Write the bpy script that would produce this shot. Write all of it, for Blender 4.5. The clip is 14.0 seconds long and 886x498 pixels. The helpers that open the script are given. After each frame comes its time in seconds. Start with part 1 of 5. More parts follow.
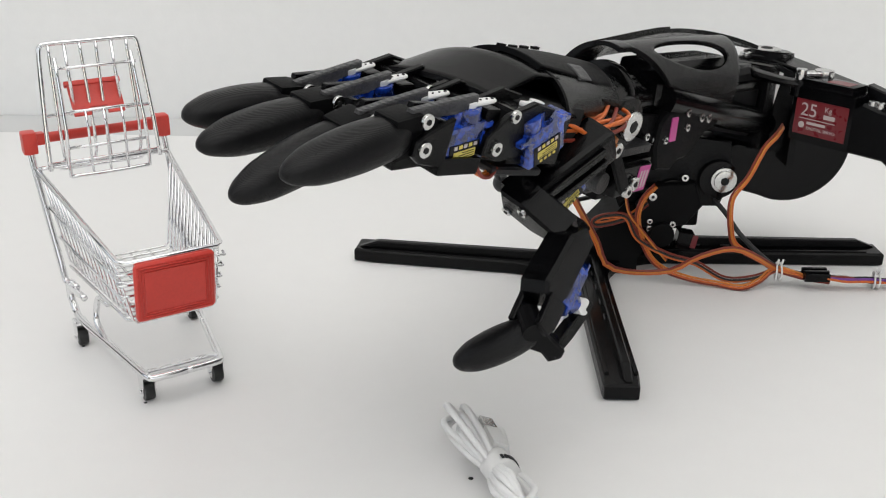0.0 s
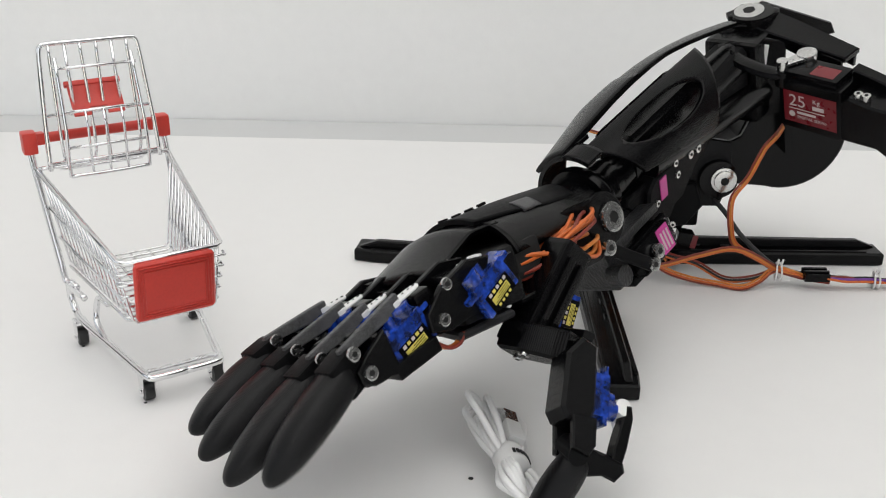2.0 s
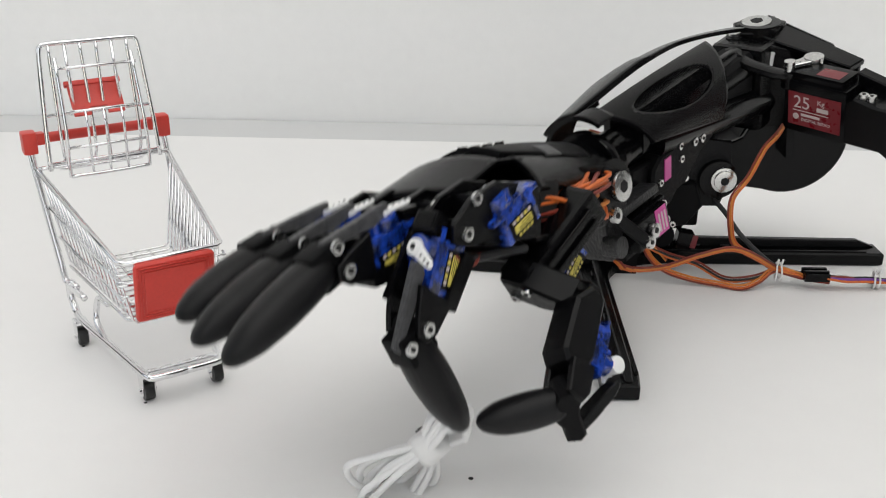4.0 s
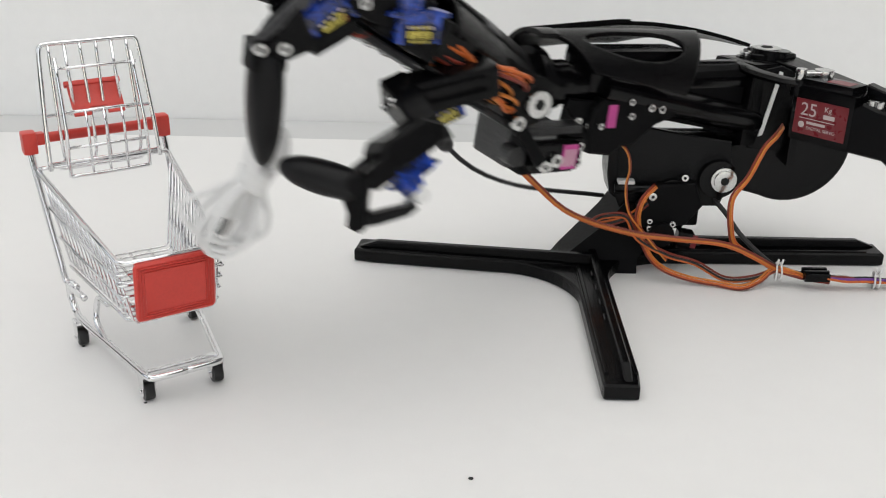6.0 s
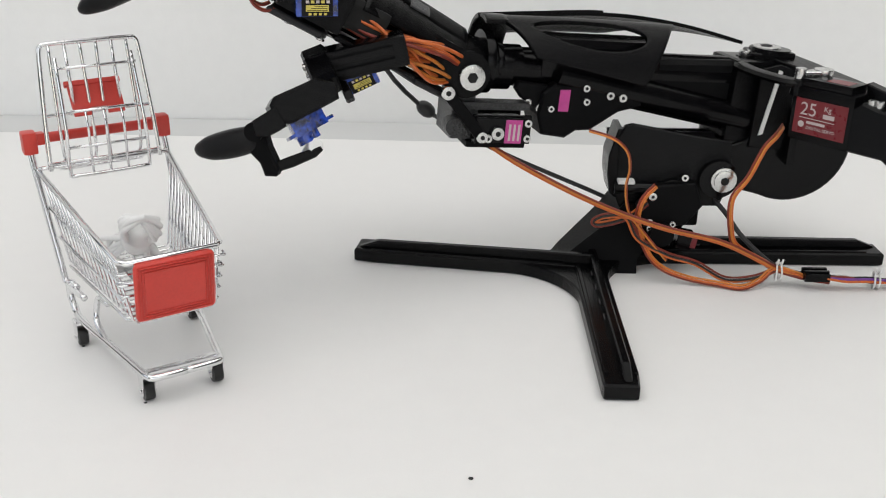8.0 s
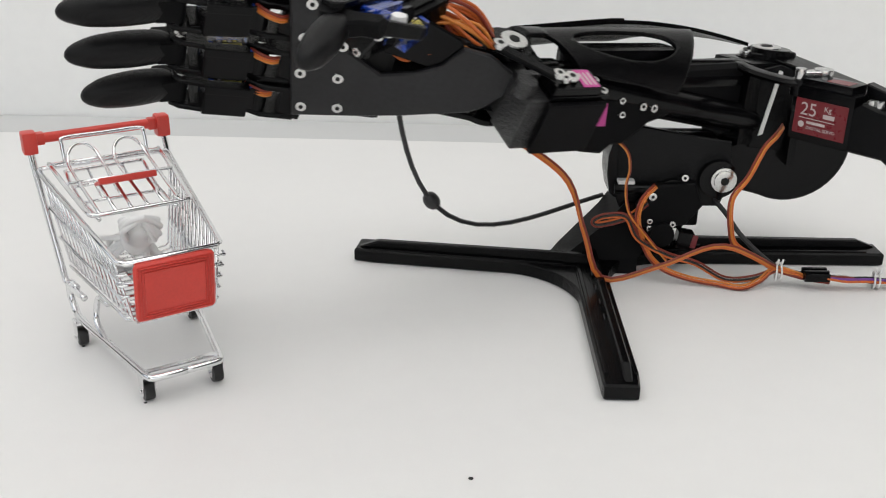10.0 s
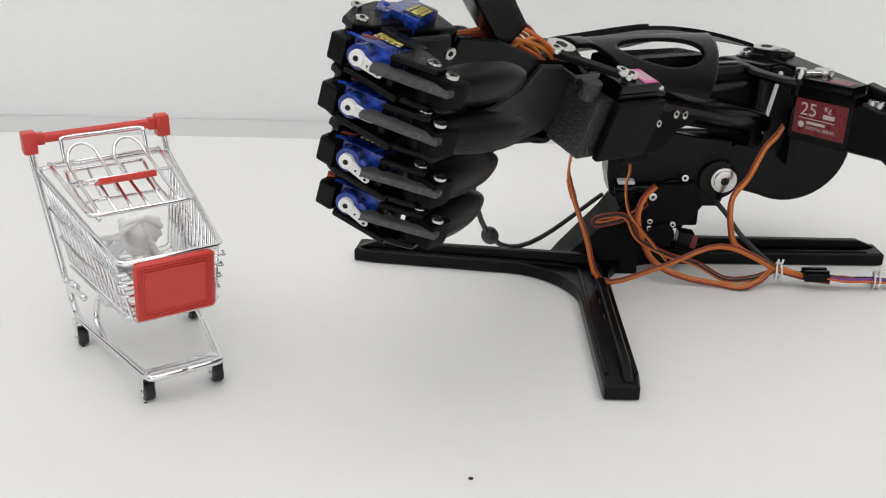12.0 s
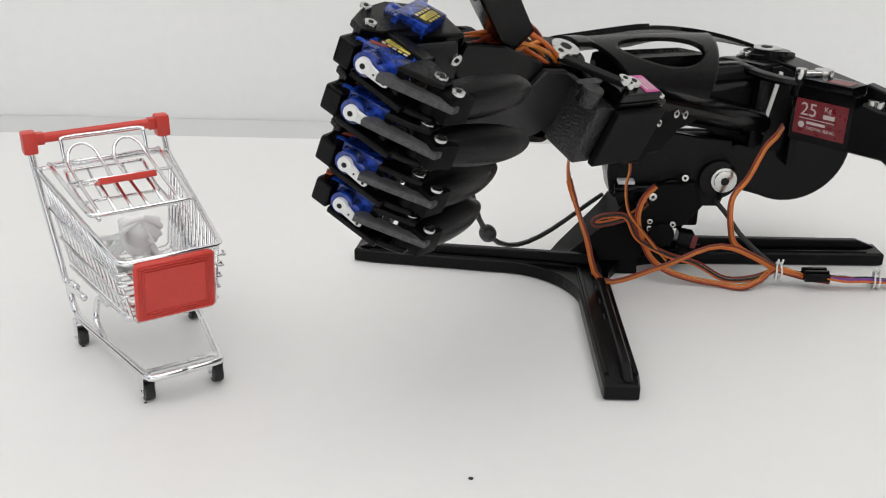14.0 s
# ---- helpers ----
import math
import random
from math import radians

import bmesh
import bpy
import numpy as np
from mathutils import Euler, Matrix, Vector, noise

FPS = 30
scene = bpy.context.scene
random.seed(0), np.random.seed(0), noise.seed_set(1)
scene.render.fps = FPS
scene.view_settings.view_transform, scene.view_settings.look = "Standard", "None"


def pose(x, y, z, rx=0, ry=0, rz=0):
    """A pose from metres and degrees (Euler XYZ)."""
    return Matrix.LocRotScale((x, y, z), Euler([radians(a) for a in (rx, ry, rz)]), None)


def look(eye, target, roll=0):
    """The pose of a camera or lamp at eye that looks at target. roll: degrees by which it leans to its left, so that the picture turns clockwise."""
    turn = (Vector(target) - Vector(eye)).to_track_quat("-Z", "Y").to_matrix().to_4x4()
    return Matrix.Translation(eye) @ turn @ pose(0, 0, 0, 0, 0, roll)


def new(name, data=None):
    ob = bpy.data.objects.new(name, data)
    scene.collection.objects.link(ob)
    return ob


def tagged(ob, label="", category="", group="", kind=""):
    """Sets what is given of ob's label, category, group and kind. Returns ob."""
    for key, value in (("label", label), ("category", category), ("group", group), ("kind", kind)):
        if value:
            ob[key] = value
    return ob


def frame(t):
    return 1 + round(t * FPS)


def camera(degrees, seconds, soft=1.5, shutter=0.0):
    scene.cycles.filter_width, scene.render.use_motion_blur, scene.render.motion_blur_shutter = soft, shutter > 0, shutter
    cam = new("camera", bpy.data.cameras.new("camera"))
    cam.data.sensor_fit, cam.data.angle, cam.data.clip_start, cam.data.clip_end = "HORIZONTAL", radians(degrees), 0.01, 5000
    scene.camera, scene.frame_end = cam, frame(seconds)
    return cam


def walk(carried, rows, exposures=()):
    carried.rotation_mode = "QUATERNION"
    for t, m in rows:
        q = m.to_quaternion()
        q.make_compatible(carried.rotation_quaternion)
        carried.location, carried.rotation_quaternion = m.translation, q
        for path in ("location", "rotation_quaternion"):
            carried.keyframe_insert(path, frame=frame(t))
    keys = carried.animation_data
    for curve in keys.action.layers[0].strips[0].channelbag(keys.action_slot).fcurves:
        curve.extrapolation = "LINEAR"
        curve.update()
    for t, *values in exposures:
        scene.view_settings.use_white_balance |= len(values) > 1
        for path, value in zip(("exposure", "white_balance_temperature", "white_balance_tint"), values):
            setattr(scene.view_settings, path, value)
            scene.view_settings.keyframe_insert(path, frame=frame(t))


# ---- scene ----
cam = camera(48.41, 14.0, soft=1.1, shutter=0.5)
VIEW = pose(0, 0, 0.2785, 90 - 22.98, 0, 0) @ pose(0, 0, 0, 0, 0, 0.8)
walk(cam, [(0, VIEW), (14, VIEW)])

# ---- world and light ----
world = bpy.data.worlds.new("world")
scene.world = world
world.use_nodes = True
sky = world.node_tree.nodes.new("ShaderNodeTexSky")
sky.sky_type, sky.sun_disc, sky.sun_elevation, sky.sun_rotation = "NISHITA", False, radians(40), radians(200)
world.node_tree.links.new(sky.outputs[0], world.node_tree.nodes["Background"].inputs[0])
world.node_tree.nodes["Background"].inputs[1].default_value = 0.05
scene.view_settings.exposure = 0.0


def area_light(name, m, sx, sy, power, colour):
    """An added area lamp in an unseen opening or ceiling panel; it shines along its -z."""
    data = bpy.data.lights.new(name, "AREA")
    data.shape, data.size, data.size_y, data.energy, data.color = "RECTANGLE", sx, sy, power, colour
    ob = new(name, data)
    ob.matrix_basis = m
    return ob


# no window or ceiling lamp is known; these unseen lamps give soft even light
area_light("added_window_light", look((-1.72, -0.1, 0.85), (0.1, 0.6, 0.1)), 1.7, 1.3, 5.6, (1.0, 0.992, 0.978))
area_light("added_window_light", look((0.3, -1.62, 0.45), (0.1, 0.7, 0.1)), 2.8, 1.8, 14.6, (1.0, 0.992, 0.978))
area_light("added_ceiling_lamp", pose(0.1, -0.2, 1.975), 3.2, 2.2, 12.4, (1.0, 0.992, 0.978))

# ---- materials ----


def material(name, colour, rough=0.5, metal=0.0, grain=(), bump=(), spec=0.5, coat=0.0, trans=0.0, emit=0.0):
    """grain: (scale, amount) of colour variation at two scales; bump: (kind, scale, distance)."""
    mat = bpy.data.materials.new(name)
    mat.use_nodes = True
    nt = mat.node_tree
    bsdf = nt.nodes["Principled BSDF"]
    bsdf.inputs["Roughness"].default_value = rough
    bsdf.inputs["Metallic"].default_value = metal
    bsdf.inputs["Specular IOR Level"].default_value = spec
    bsdf.inputs["Coat Weight"].default_value = coat
    bsdf.inputs["Transmission Weight"].default_value = trans
    coord = nt.nodes.new("ShaderNodeTexCoord")
    base = nt.nodes.new("ShaderNodeRGB")
    base.outputs[0].default_value = (*colour, 1)
    out = base.outputs[0]
    for scale, amount in grain:
        tex = nt.nodes.new("ShaderNodeTexNoise")
        tex.inputs["Scale"].default_value, tex.inputs["Detail"].default_value = scale, 4
        nt.links.new(coord.outputs["Object"], tex.inputs["Vector"])
        ramp = nt.nodes.new("ShaderNodeMapRange")
        ramp.inputs["From Min"].default_value, ramp.inputs["From Max"].default_value = 0.3, 0.7
        ramp.inputs["To Min"].default_value, ramp.inputs["To Max"].default_value = 1 - amount, 1 + amount
        nt.links.new(tex.outputs["Fac"], ramp.inputs["Value"])
        mix = nt.nodes.new("ShaderNodeMix")
        mix.data_type, mix.blend_type = "RGBA", "MULTIPLY"
        mix.inputs["Factor"].default_value = 1
        nt.links.new(out, mix.inputs["A"])
        nt.links.new(ramp.outputs[0], mix.inputs["B"])
        out = mix.outputs["Result"]
        rr = nt.nodes.new("ShaderNodeMapRange")
        rr.inputs["To Min"].default_value, rr.inputs["To Max"].default_value = max(rough - 0.12, 0.02), rough + 0.12
        nt.links.new(tex.outputs["Fac"], rr.inputs["Value"])
        nt.links.new(rr.outputs[0], bsdf.inputs["Roughness"])
    nt.links.new(out, bsdf.inputs["Base Color"])
    if emit:
        nt.links.new(out, bsdf.inputs["Emission Color"])
        bsdf.inputs["Emission Strength"].default_value = emit
    normal = None
    for kind, scale, distance in bump:
        if kind == "layers":
            tex = nt.nodes.new("ShaderNodeTexWave")
            tex.bands_direction = "Z"
            tex.inputs["Scale"].default_value, tex.inputs["Distortion"].default_value = scale, 0.6
            tex.inputs["Detail"].default_value, tex.inputs["Detail Scale"].default_value = 2, 0.4
        else:
            tex = nt.nodes.new("ShaderNodeTexNoise")
            tex.inputs["Scale"].default_value, tex.inputs["Detail"].default_value = scale, 5
        nt.links.new(coord.outputs["Object"], tex.inputs["Vector"])
        b = nt.nodes.new("ShaderNodeBump")
        b.inputs["Distance"].default_value, b.inputs["Strength"].default_value = distance, 0.7
        nt.links.new(tex.outputs["Fac"], b.inputs["Height"])
        if normal:
            nt.links.new(normal, b.inputs["Normal"])
        normal = b.outputs["Normal"]
    if normal:
        nt.links.new(normal, bsdf.inputs["Normal"])
    return mat


PAPER = material("white_paper", (0.80, 0.795, 0.785), 0.55, grain=((1.6, 0.012), (60, 0.008)), bump=(("noise", 2.2, 0.006), ("noise", 900, 0.00006)))
PAINT = material("white_wall_paint", (0.87, 0.87, 0.86), 0.7, grain=((1.2, 0.012), (80, 0.01)), bump=(("noise", 500, 0.0001),))
# greyish tone of the gap behind the table, given to a strip
GAPGREY = material("gap_strip_grey", (0.60, 0.605, 0.60), 0.6, grain=((3, 0.02),))
FLOORING = material("grey_floor", (0.42, 0.41, 0.40), 0.5, grain=((4, 0.1), (60, 0.06)))
BLACK = material("black_printed_plastic", (0.0018, 0.0018, 0.0022), 0.21, grain=((35, 0.18), (600, 0.12)), bump=(("layers", 1300, 0.00004), ("noise", 900, 0.00005), ("noise", 90, 0.00012)), spec=0.16)
SHINY = material("smooth_black_plastic", (0.0022, 0.0022, 0.0026), 0.20, grain=((60, 0.15),), bump=(("noise", 500, 0.00004),), spec=0.17)
MATT = material("matt_black_plastic", (0.0030, 0.0030, 0.0035), 0.50, grain=((40, 0.2), (500, 0.15)), bump=(("layers", 1200, 0.00004), ("noise", 700, 0.00006)), spec=0.09)
# strong colour grain paints the glitter of this rough print
SPECK = material("rough_printed_black", (0.014, 0.014, 0.015), 0.35, grain=((650, 0.95), (1500, 0.6)), bump=(("noise", 700, 0.0016),), spec=0.6)
RIBBED = material("ribbed_black_rubber_print", (0.0034, 0.0034, 0.0040), 0.33, grain=((45, 0.2), (500, 0.2)), bump=(("layers", 900, 0.00007), ("noise", 900, 0.00006)), spec=0.22)
# paler than the other blacks: scuffs, plus the plate's sheen in the base
WORN_SHEEN = material("scuffed_sheen_black", (0.0120, 0.0120, 0.0135), 0.42, grain=((25, 0.3), (300, 0.3)), bump=(("layers", 1200, 0.00005), ("noise", 60, 0.0002)), spec=0.36)
# grey speckle: scuffed print, and highlights painted on the dark link bars
GREYLINK = material("scuff_and_highlight_grey", (0.055, 0.055, 0.058), 0.40, grain=((300, 0.3), (1500, 0.6)), bump=(("layers", 900, 0.0003), ("noise", 1300, 0.0004)), spec=0.5)
# heavy colour grain imitates highlights and the dark inside of the clear case
BLUE = material("clear_blue_plastic", (0.010, 0.050, 0.36), 0.12, grain=((160, 0.95), (420, 0.5)), bump=(("noise", 260, 0.0010),), spec=0.6, coat=0.6, trans=0.35)
NYLON = material("white_nylon", (0.78, 0.78, 0.77), 0.4, grain=((200, 0.03),))
STEEL = material("steel_screw", (0.62, 0.62, 0.61), 0.24, 1.0, grain=((700, 0.1),), bump=(("noise", 1500, 0.00002),))
CHROME = material("chromed_wire", (0.82, 0.82, 0.83), 0.09, 1.0, grain=((400, 0.05),))
# near-black that stands for shade in sockets, holes and hollows
DARK = material("recess_shade_black", (0.002, 0.002, 0.002), 0.8, grain=((100, 0.2),))
REDPL = material("red_plastic", (0.60, 0.048, 0.034), 0.36, grain=((50, 0.05), (700, 0.04)), bump=(("noise", 600, 0.00003),))
REDLB = material("dark_red_label", (0.15, 0.007, 0.013), 0.3, grain=((150, 0.06),))
INK = material("pale_label_print", (0.50, 0.44, 0.43), 0.5, grain=((300, 0.03),))
YELLOW = material("yellow_label_print", (0.62, 0.52, 0.10), 0.45, grain=((500, 0.08),))
PINK = material("magenta_label", (0.50, 0.05, 0.26), 0.35, grain=((300, 0.1),))
ORANGE = material("orange_cable", (0.56, 0.125, 0.022), 0.42, grain=((150, 0.1), (900, 0.06)))
BROWN = material("brown_red_cable", (0.20, 0.025, 0.012), 0.42, grain=((150, 0.1),))
AMBER = material("yellow_orange_cable", (0.60, 0.20, 0.03), 0.42, grain=((150, 0.1),))
BLACKC = material("black_cable", (0.012, 0.012, 0.013), 0.42, grain=((120, 0.15),))
PURPLE = material("violet_cable", (0.16, 0.05, 0.30), 0.45, grain=((150, 0.1),))
WHITEC = material("white_cable", (0.80, 0.80, 0.795), 0.38, grain=((90, 0.02), (800, 0.02)), bump=(("noise", 700, 0.00005),))
RUBBER = material("black_rubber", (0.006, 0.006, 0.006), 0.4, grain=((200, 0.2),))
# dark grey chosen for what chrome and black plastic reflect
GREYW = material("unseen_wall_grey", (0.10, 0.10, 0.102), 0.7, grain=((1.2, 0.05), (80, 0.02)))
# glow for the unseen panel added on the ceiling
GLOW = material("added_panel_glow", (1.0, 0.99, 0.968), 0.6, emit=0.9)

# ---- mesh helpers ----
X90, Y90 = pose(0, 0, 0, 90), pose(0, 0, 0, 0, 90)


def box(bm, x0, x1, y0, y1, z0, z1, m=None, bevel=0.0, mi=0):
    """A box between limits, with bevelled edges, at the pose m."""
    got = bmesh.ops.create_cube(bm, size=1)
    vs = got["verts"]
    s = Matrix.LocRotScale(((x0 + x1) / 2, (y0 + y1) / 2, (z0 + z1) / 2), None, (abs(x1 - x0), abs(y1 - y0), abs(z1 - z0)))
    bmesh.ops.transform(bm, matrix=(m or Matrix()) @ s, verts=vs)
    faces = {f for v in vs for f in v.link_faces}
    for f in faces:
        f.material_index = mi
    if bevel:
        edges = list({e for v in vs for e in v.link_edges})
        r = bmesh.ops.bevel(bm, geom=edges, offset=bevel, segments=2, affect="EDGES", profile=0.7)
        for f in r["faces"]:
            f.material_index = mi
    return bm


def cyl(bm, r, h, m, seg=20, r2=None, mi=0, bevel=0.0):
    """A cylinder of height h centred at m, along its z."""
    got = bmesh.ops.create_cone(bm, cap_ends=True, segments=seg, radius1=r, radius2=r if r2 is None else r2, depth=h, matrix=m)
    faces = {f for v in got["verts"] for f in v.link_faces}
    for f in faces:
        f.material_index = mi
    if bevel:
        caps = [f for f in faces if len(f.verts) == seg]
        edges = list({e for f in caps for e in f.edges})
        res = bmesh.ops.bevel(bm, geom=edges, offset=bevel, segments=2, affect="EDGES", profile=0.7)
        for f in res["faces"]:
            f.material_index = mi
    return bm


def prism(bm, outline, depth, m, mi=0, bevel=0.0):
    """A flat outline of (x, y) pushed out along z by depth, centred."""
    low = [bm.verts.new(m @ Vector((x, y, -depth / 2))) for x, y in outline]
    top = [bm.verts.new(m @ Vector((x, y, depth / 2))) for x, y in outline]
    n = len(outline)
    faces = [bm.faces.new(low[::-1]), bm.faces.new(top)]
    faces += [bm.faces.new((low[i], low[(i + 1) % n], top[(i + 1) % n], top[i])) for i in range(n)]
    for f in faces:
        f.material_index = mi
    bmesh.ops.recalc_face_normals(bm, faces=faces)
    if bevel:
        edges = list(faces[0].edges) + list(faces[1].edges)
        res = bmesh.ops.bevel(bm, geom=edges, offset=bevel, segments=1, affect="EDGES")
        for f in res["faces"]:
            f.material_index = mi
    return bm


def loft(bm, rings, mi=0, caps=True, closed=True):
    """A skin over rings of points; every ring has the same count."""
    rows = [[bm.verts.new(p) for p in ring] for ring in rings]
    n = len(rows[0])
    faces = []
    for a, b in zip(rows, rows[1:]):
        for i in range(n if closed else n - 1):
            faces.append(bm.faces.new((a[i], a[(i + 1) % n], b[(i + 1) % n], b[i])))
    if caps and closed:
        faces += [bm.faces.new(rows[0][::-1]), bm.faces.new(rows[-1])]
    for f in faces:
        f.material_index, f.smooth = mi, True
    bmesh.ops.recalc_face_normals(bm, faces=faces)
    return bm


def smooth_path(points, steps=6, closed=False):
    """Catmull-Rom through the points."""
    pts = [Vector(p) for p in points]
    n = len(pts)
    out = []
    for i in range(n if closed else n - 1):
        if closed:
            p0, p1, p2, p3 = pts[i - 1], pts[i], pts[(i + 1) % n], pts[(i + 2) % n]
        else:
            p0, p1, p2, p3 = pts[max(i - 1, 0)], pts[i], pts[i + 1], pts[min(i + 2, n - 1)]
        for k in range(steps):
            u = k / steps
            out.append(0.5 * (2 * p1 + (p2 - p0) * u + (2 * p0 - 5 * p1 + 4 * p2 - p3) * u * u + (3 * p1 - p0 - 3 * p2 + p3) * u ** 3))
    if not closed:
        out.append(pts[-1])
    return out


def tube(bm, pts, r, seg=8, mi=0, closed=False, flat=1.0, up=(0, 0, 1)):
    """A round (or flattened) tube along a path."""
    pts = [Vector(p) for p in pts]
    n = len(pts)
    rings, ref = [], None
    for i, p in enumerate(pts):
        if closed:
            d = pts[(i + 1) % n] - pts[i - 1]
        else:
            d = pts[min(i + 1, n - 1)] - pts[max(i - 1, 0)]
        d.normalize()
        if ref is None:
            ref = Vector(up)
            if abs(ref.dot(d)) > 0.95:
                ref = Vector((1, 0, 0))
        side = (ref - d * ref.dot(d)).normalized()
        ref = side
        other = d.cross(side)
        rings.append([p + side * (r * flat * math.cos(2 * math.pi * k / seg)) + other * (r * math.sin(2 * math.pi * k / seg)) for k in range(seg)])
    if closed:
        rings.append(rings[0])
        return loft(bm, rings, mi, caps=False)
    return loft(bm, rings, mi)


def screw(bm, place, direction, r, h=0.0016, mi=0, hole=None):
    """A round screw head facing along direction; a dark disc gives the shade of its socket."""
    m = Matrix.Translation(place) @ Vector(direction).to_track_quat("Z", "Y").to_matrix().to_4x4()
    cyl(bm, r, h, m, 18, mi=mi, bevel=r * 0.18)
    if hole is not None:
        cyl(bm, r * 0.42, 0.0004, m @ Matrix.Translation((0, 0, h / 2 + 0.0001)), 6, mi=hole)
    return bm


def part(name, bm, material_, parent=None, label="", m=None, smooth=False, shift=None):
    """Links a bmesh as one mesh object under a thing or a part."""
    if shift is not None:
        bm.transform(Matrix.Translation(-Vector(shift)))
    mesh = bpy.data.meshes.new(name)
    if smooth:
        for f in bm.faces:
            f.smooth = True
    bm.to_mesh(mesh)
    bm.free()
    if smooth:
        mesh.set_sharp_from_angle(angle=radians(38))
    for mat in material_ if isinstance(material_, (list, tuple)) else [material_]:
        mesh.materials.append(mat)
    ob = new(name, mesh)
    if parent is not None:
        ob.parent = parent
    if m is not None:
        ob.matrix_basis = m
    if label:
        ob["label"] = label
    return ob


def thing(name, place, label, category, group=""):
    ob = new(name)
    ob.empty_display_size = 0.02
    ob.matrix_basis = place if isinstance(place, Matrix) else Matrix.Translation(place)
    return tagged(ob, label, category, group)


def nb():
    return bmesh.new()


# ---- the room ----
def room():
    askew = pose(0.1, 0.3, 0, 0, 0, -1.5) @ pose(-0.1, -0.3, 0)

    def slab(name, x0, x1, y0, y1, z0, z1, mat, label, hole=None):
        bm = nb()
        if hole:
            axis, a0, a1, b0, b1 = hole
            if axis == "x":
                box(bm, x0, x1, y0, a0, z0, z1), box(bm, x0, x1, a1, y1, z0, z1)
                box(bm, x0, x1, a0, a1, z0, b0), box(bm, x0, x1, a0, a1, b1, z1)
            else:
                box(bm, x0, a0, y0, y1, z0, z1), box(bm, a1, x1, y0, y1, z0, z1)
                box(bm, a0, a1, y0, y1, z0, b0), box(bm, a0, a1, y0, y1, b1, z1)
        else:
            box(bm, x0, x1, y0, y1, z0, z1)
        return tagged(part(name, bm, mat, m=askew if name == "wall_north" else None), label, "wall" if "wall" in name else name.split("_")[0], kind="structure")

    slab("wall_north", -1.95, 2.15, 0.975, 1.105, -0.75, 2.0, PAINT, "plain white painted wall behind the table")
    # unseen walls, kept dark so chrome and black plastic show contrast; windows added
    slab("wall_south", -1.9, 2.1, -1.8, -1.68, -0.75, 2.0, GREYW, "unseen dark grey wall for reflections, with an added wide window", ("y", -1.1, 1.7, -0.45, 1.35))
    slab("wall_west", -1.9, -1.78, -1.68, 1.07, -0.75, 2.0, GREYW, "unseen dark grey wall for reflections, with an added window", ("x", -0.95, 0.75, 0.2, 1.5))
    slab("wall_east", 1.98, 2.1, -1.68, 0.93, -0.75, 2.0, GREYW, "unseen dark grey wall for reflections")
    slab("ceiling", -1.9, 2.1, -1.8, 1.105, 2.0, 2.1, PAINT, "plain white ceiling")
    slab("floor", -1.9, 2.1, -1.8, 1.105, -0.85, -0.75, FLOORING, "plain grey floor")
    # added strip whose grey stands for the gap between the table and the wall
    bm = nb()
    prism(bm, [(0.9235, -0.03), (0.9735, -0.03), (0.9735, 0.003), (0.969, 0.0015), (0.960, -0.0005), (0.945, -0.002), (0.9235, -0.0025)], 3.2, Matrix.Translation((0.1, 0, 0)) @ pose(0, 0, 0, 90, 0, 90))
    tagged(part("gap_strip", bm, GAPGREY, smooth=True, m=askew), "pale grey rounded strip in place of the gap at the foot of the white wall", "trim", kind="structure")
    # the table
    t = thing("table", pose(0.1, 0.3, -0.75, 0, 0, -1.5), "wide table covered with smooth white sheeting", "table")
    bm = nb()
    box(bm, -1.2, 1.2, -0.65, 0.615, 0.725, 0.7385, bevel=0.002)
    part("tabletop", bm, PAINT, t)
    bm = nb()
    bmesh.ops.create_grid(bm, x_segments=220, y_segments=110, size=0.5)
    for v in bm.verts:
        x, y = v.co.x * 2.42, v.co.y * 1.285 - 0.0205
        lift = 0.0
        for (ax, ay), (bx, by), h, w in (((0.28, -0.06), (0.36, -0.45), 0.0007, 0.010), ((0.3, 0.36), (0.25, -0.02), 0.0005, 0.014), ((-0.30, -0.05), (0.10, 0.02), 0.0003, 0.012)):
            d = Vector((bx - ax, by - ay))
            k = min(max(((x - ax) * d.x + (y - ay) * d.y) / d.length_squared, 0), 1)
            q = math.hypot(x - ax - k * d.x, y - ay - k * d.y)
            lift += h * math.exp(-(q / w) ** 2)
        v.co = (x, y, 0.75 + lift)
    part("table_sheet", bm, PAPER, t, "smooth white sheeting with faint creases", smooth=True)
    bm = nb()
    box(bm, -1.21, 1.21, -0.665, 0.620, 0.7386, 0.7490, bevel=0.003)
    part("underlay", bm, PAPER, t)
    for x in (-1.1, 1.1):
        for y in (-0.55, 0.52):
            bm = nb()
            box(bm, x - 0.025, x + 0.025, y - 0.025, y + 0.025, 0, 0.725, bevel=0.003)
            part("leg", bm, STEEL, t)
    # added panel, out of view, that goes with the ceiling lamp
    lamp = thing("added_ceiling_panel", (0.1, -0.2, 1.99), "unseen flat white glowing panel added on the ceiling", "lamp")
    bm = nb()
    box(bm, -1.62, 1.62, -1.12, 1.12, -0.002, 0.01)
    part("diffuser", bm, GLOW, lamp)


room()

# ---- the toy shopping trolley ----
CART = pose(-0.1805, 0.5239, 0, 0, 0, -57.44)   # x runs to its front, y to its far side
HINGE = (-0.032, 0, 0.100)


def wire(bm, pts, r=0.0011, mi=0, bend=0):
    return tube(bm, smooth_path(pts, bend) if bend else pts, r, 8, mi)


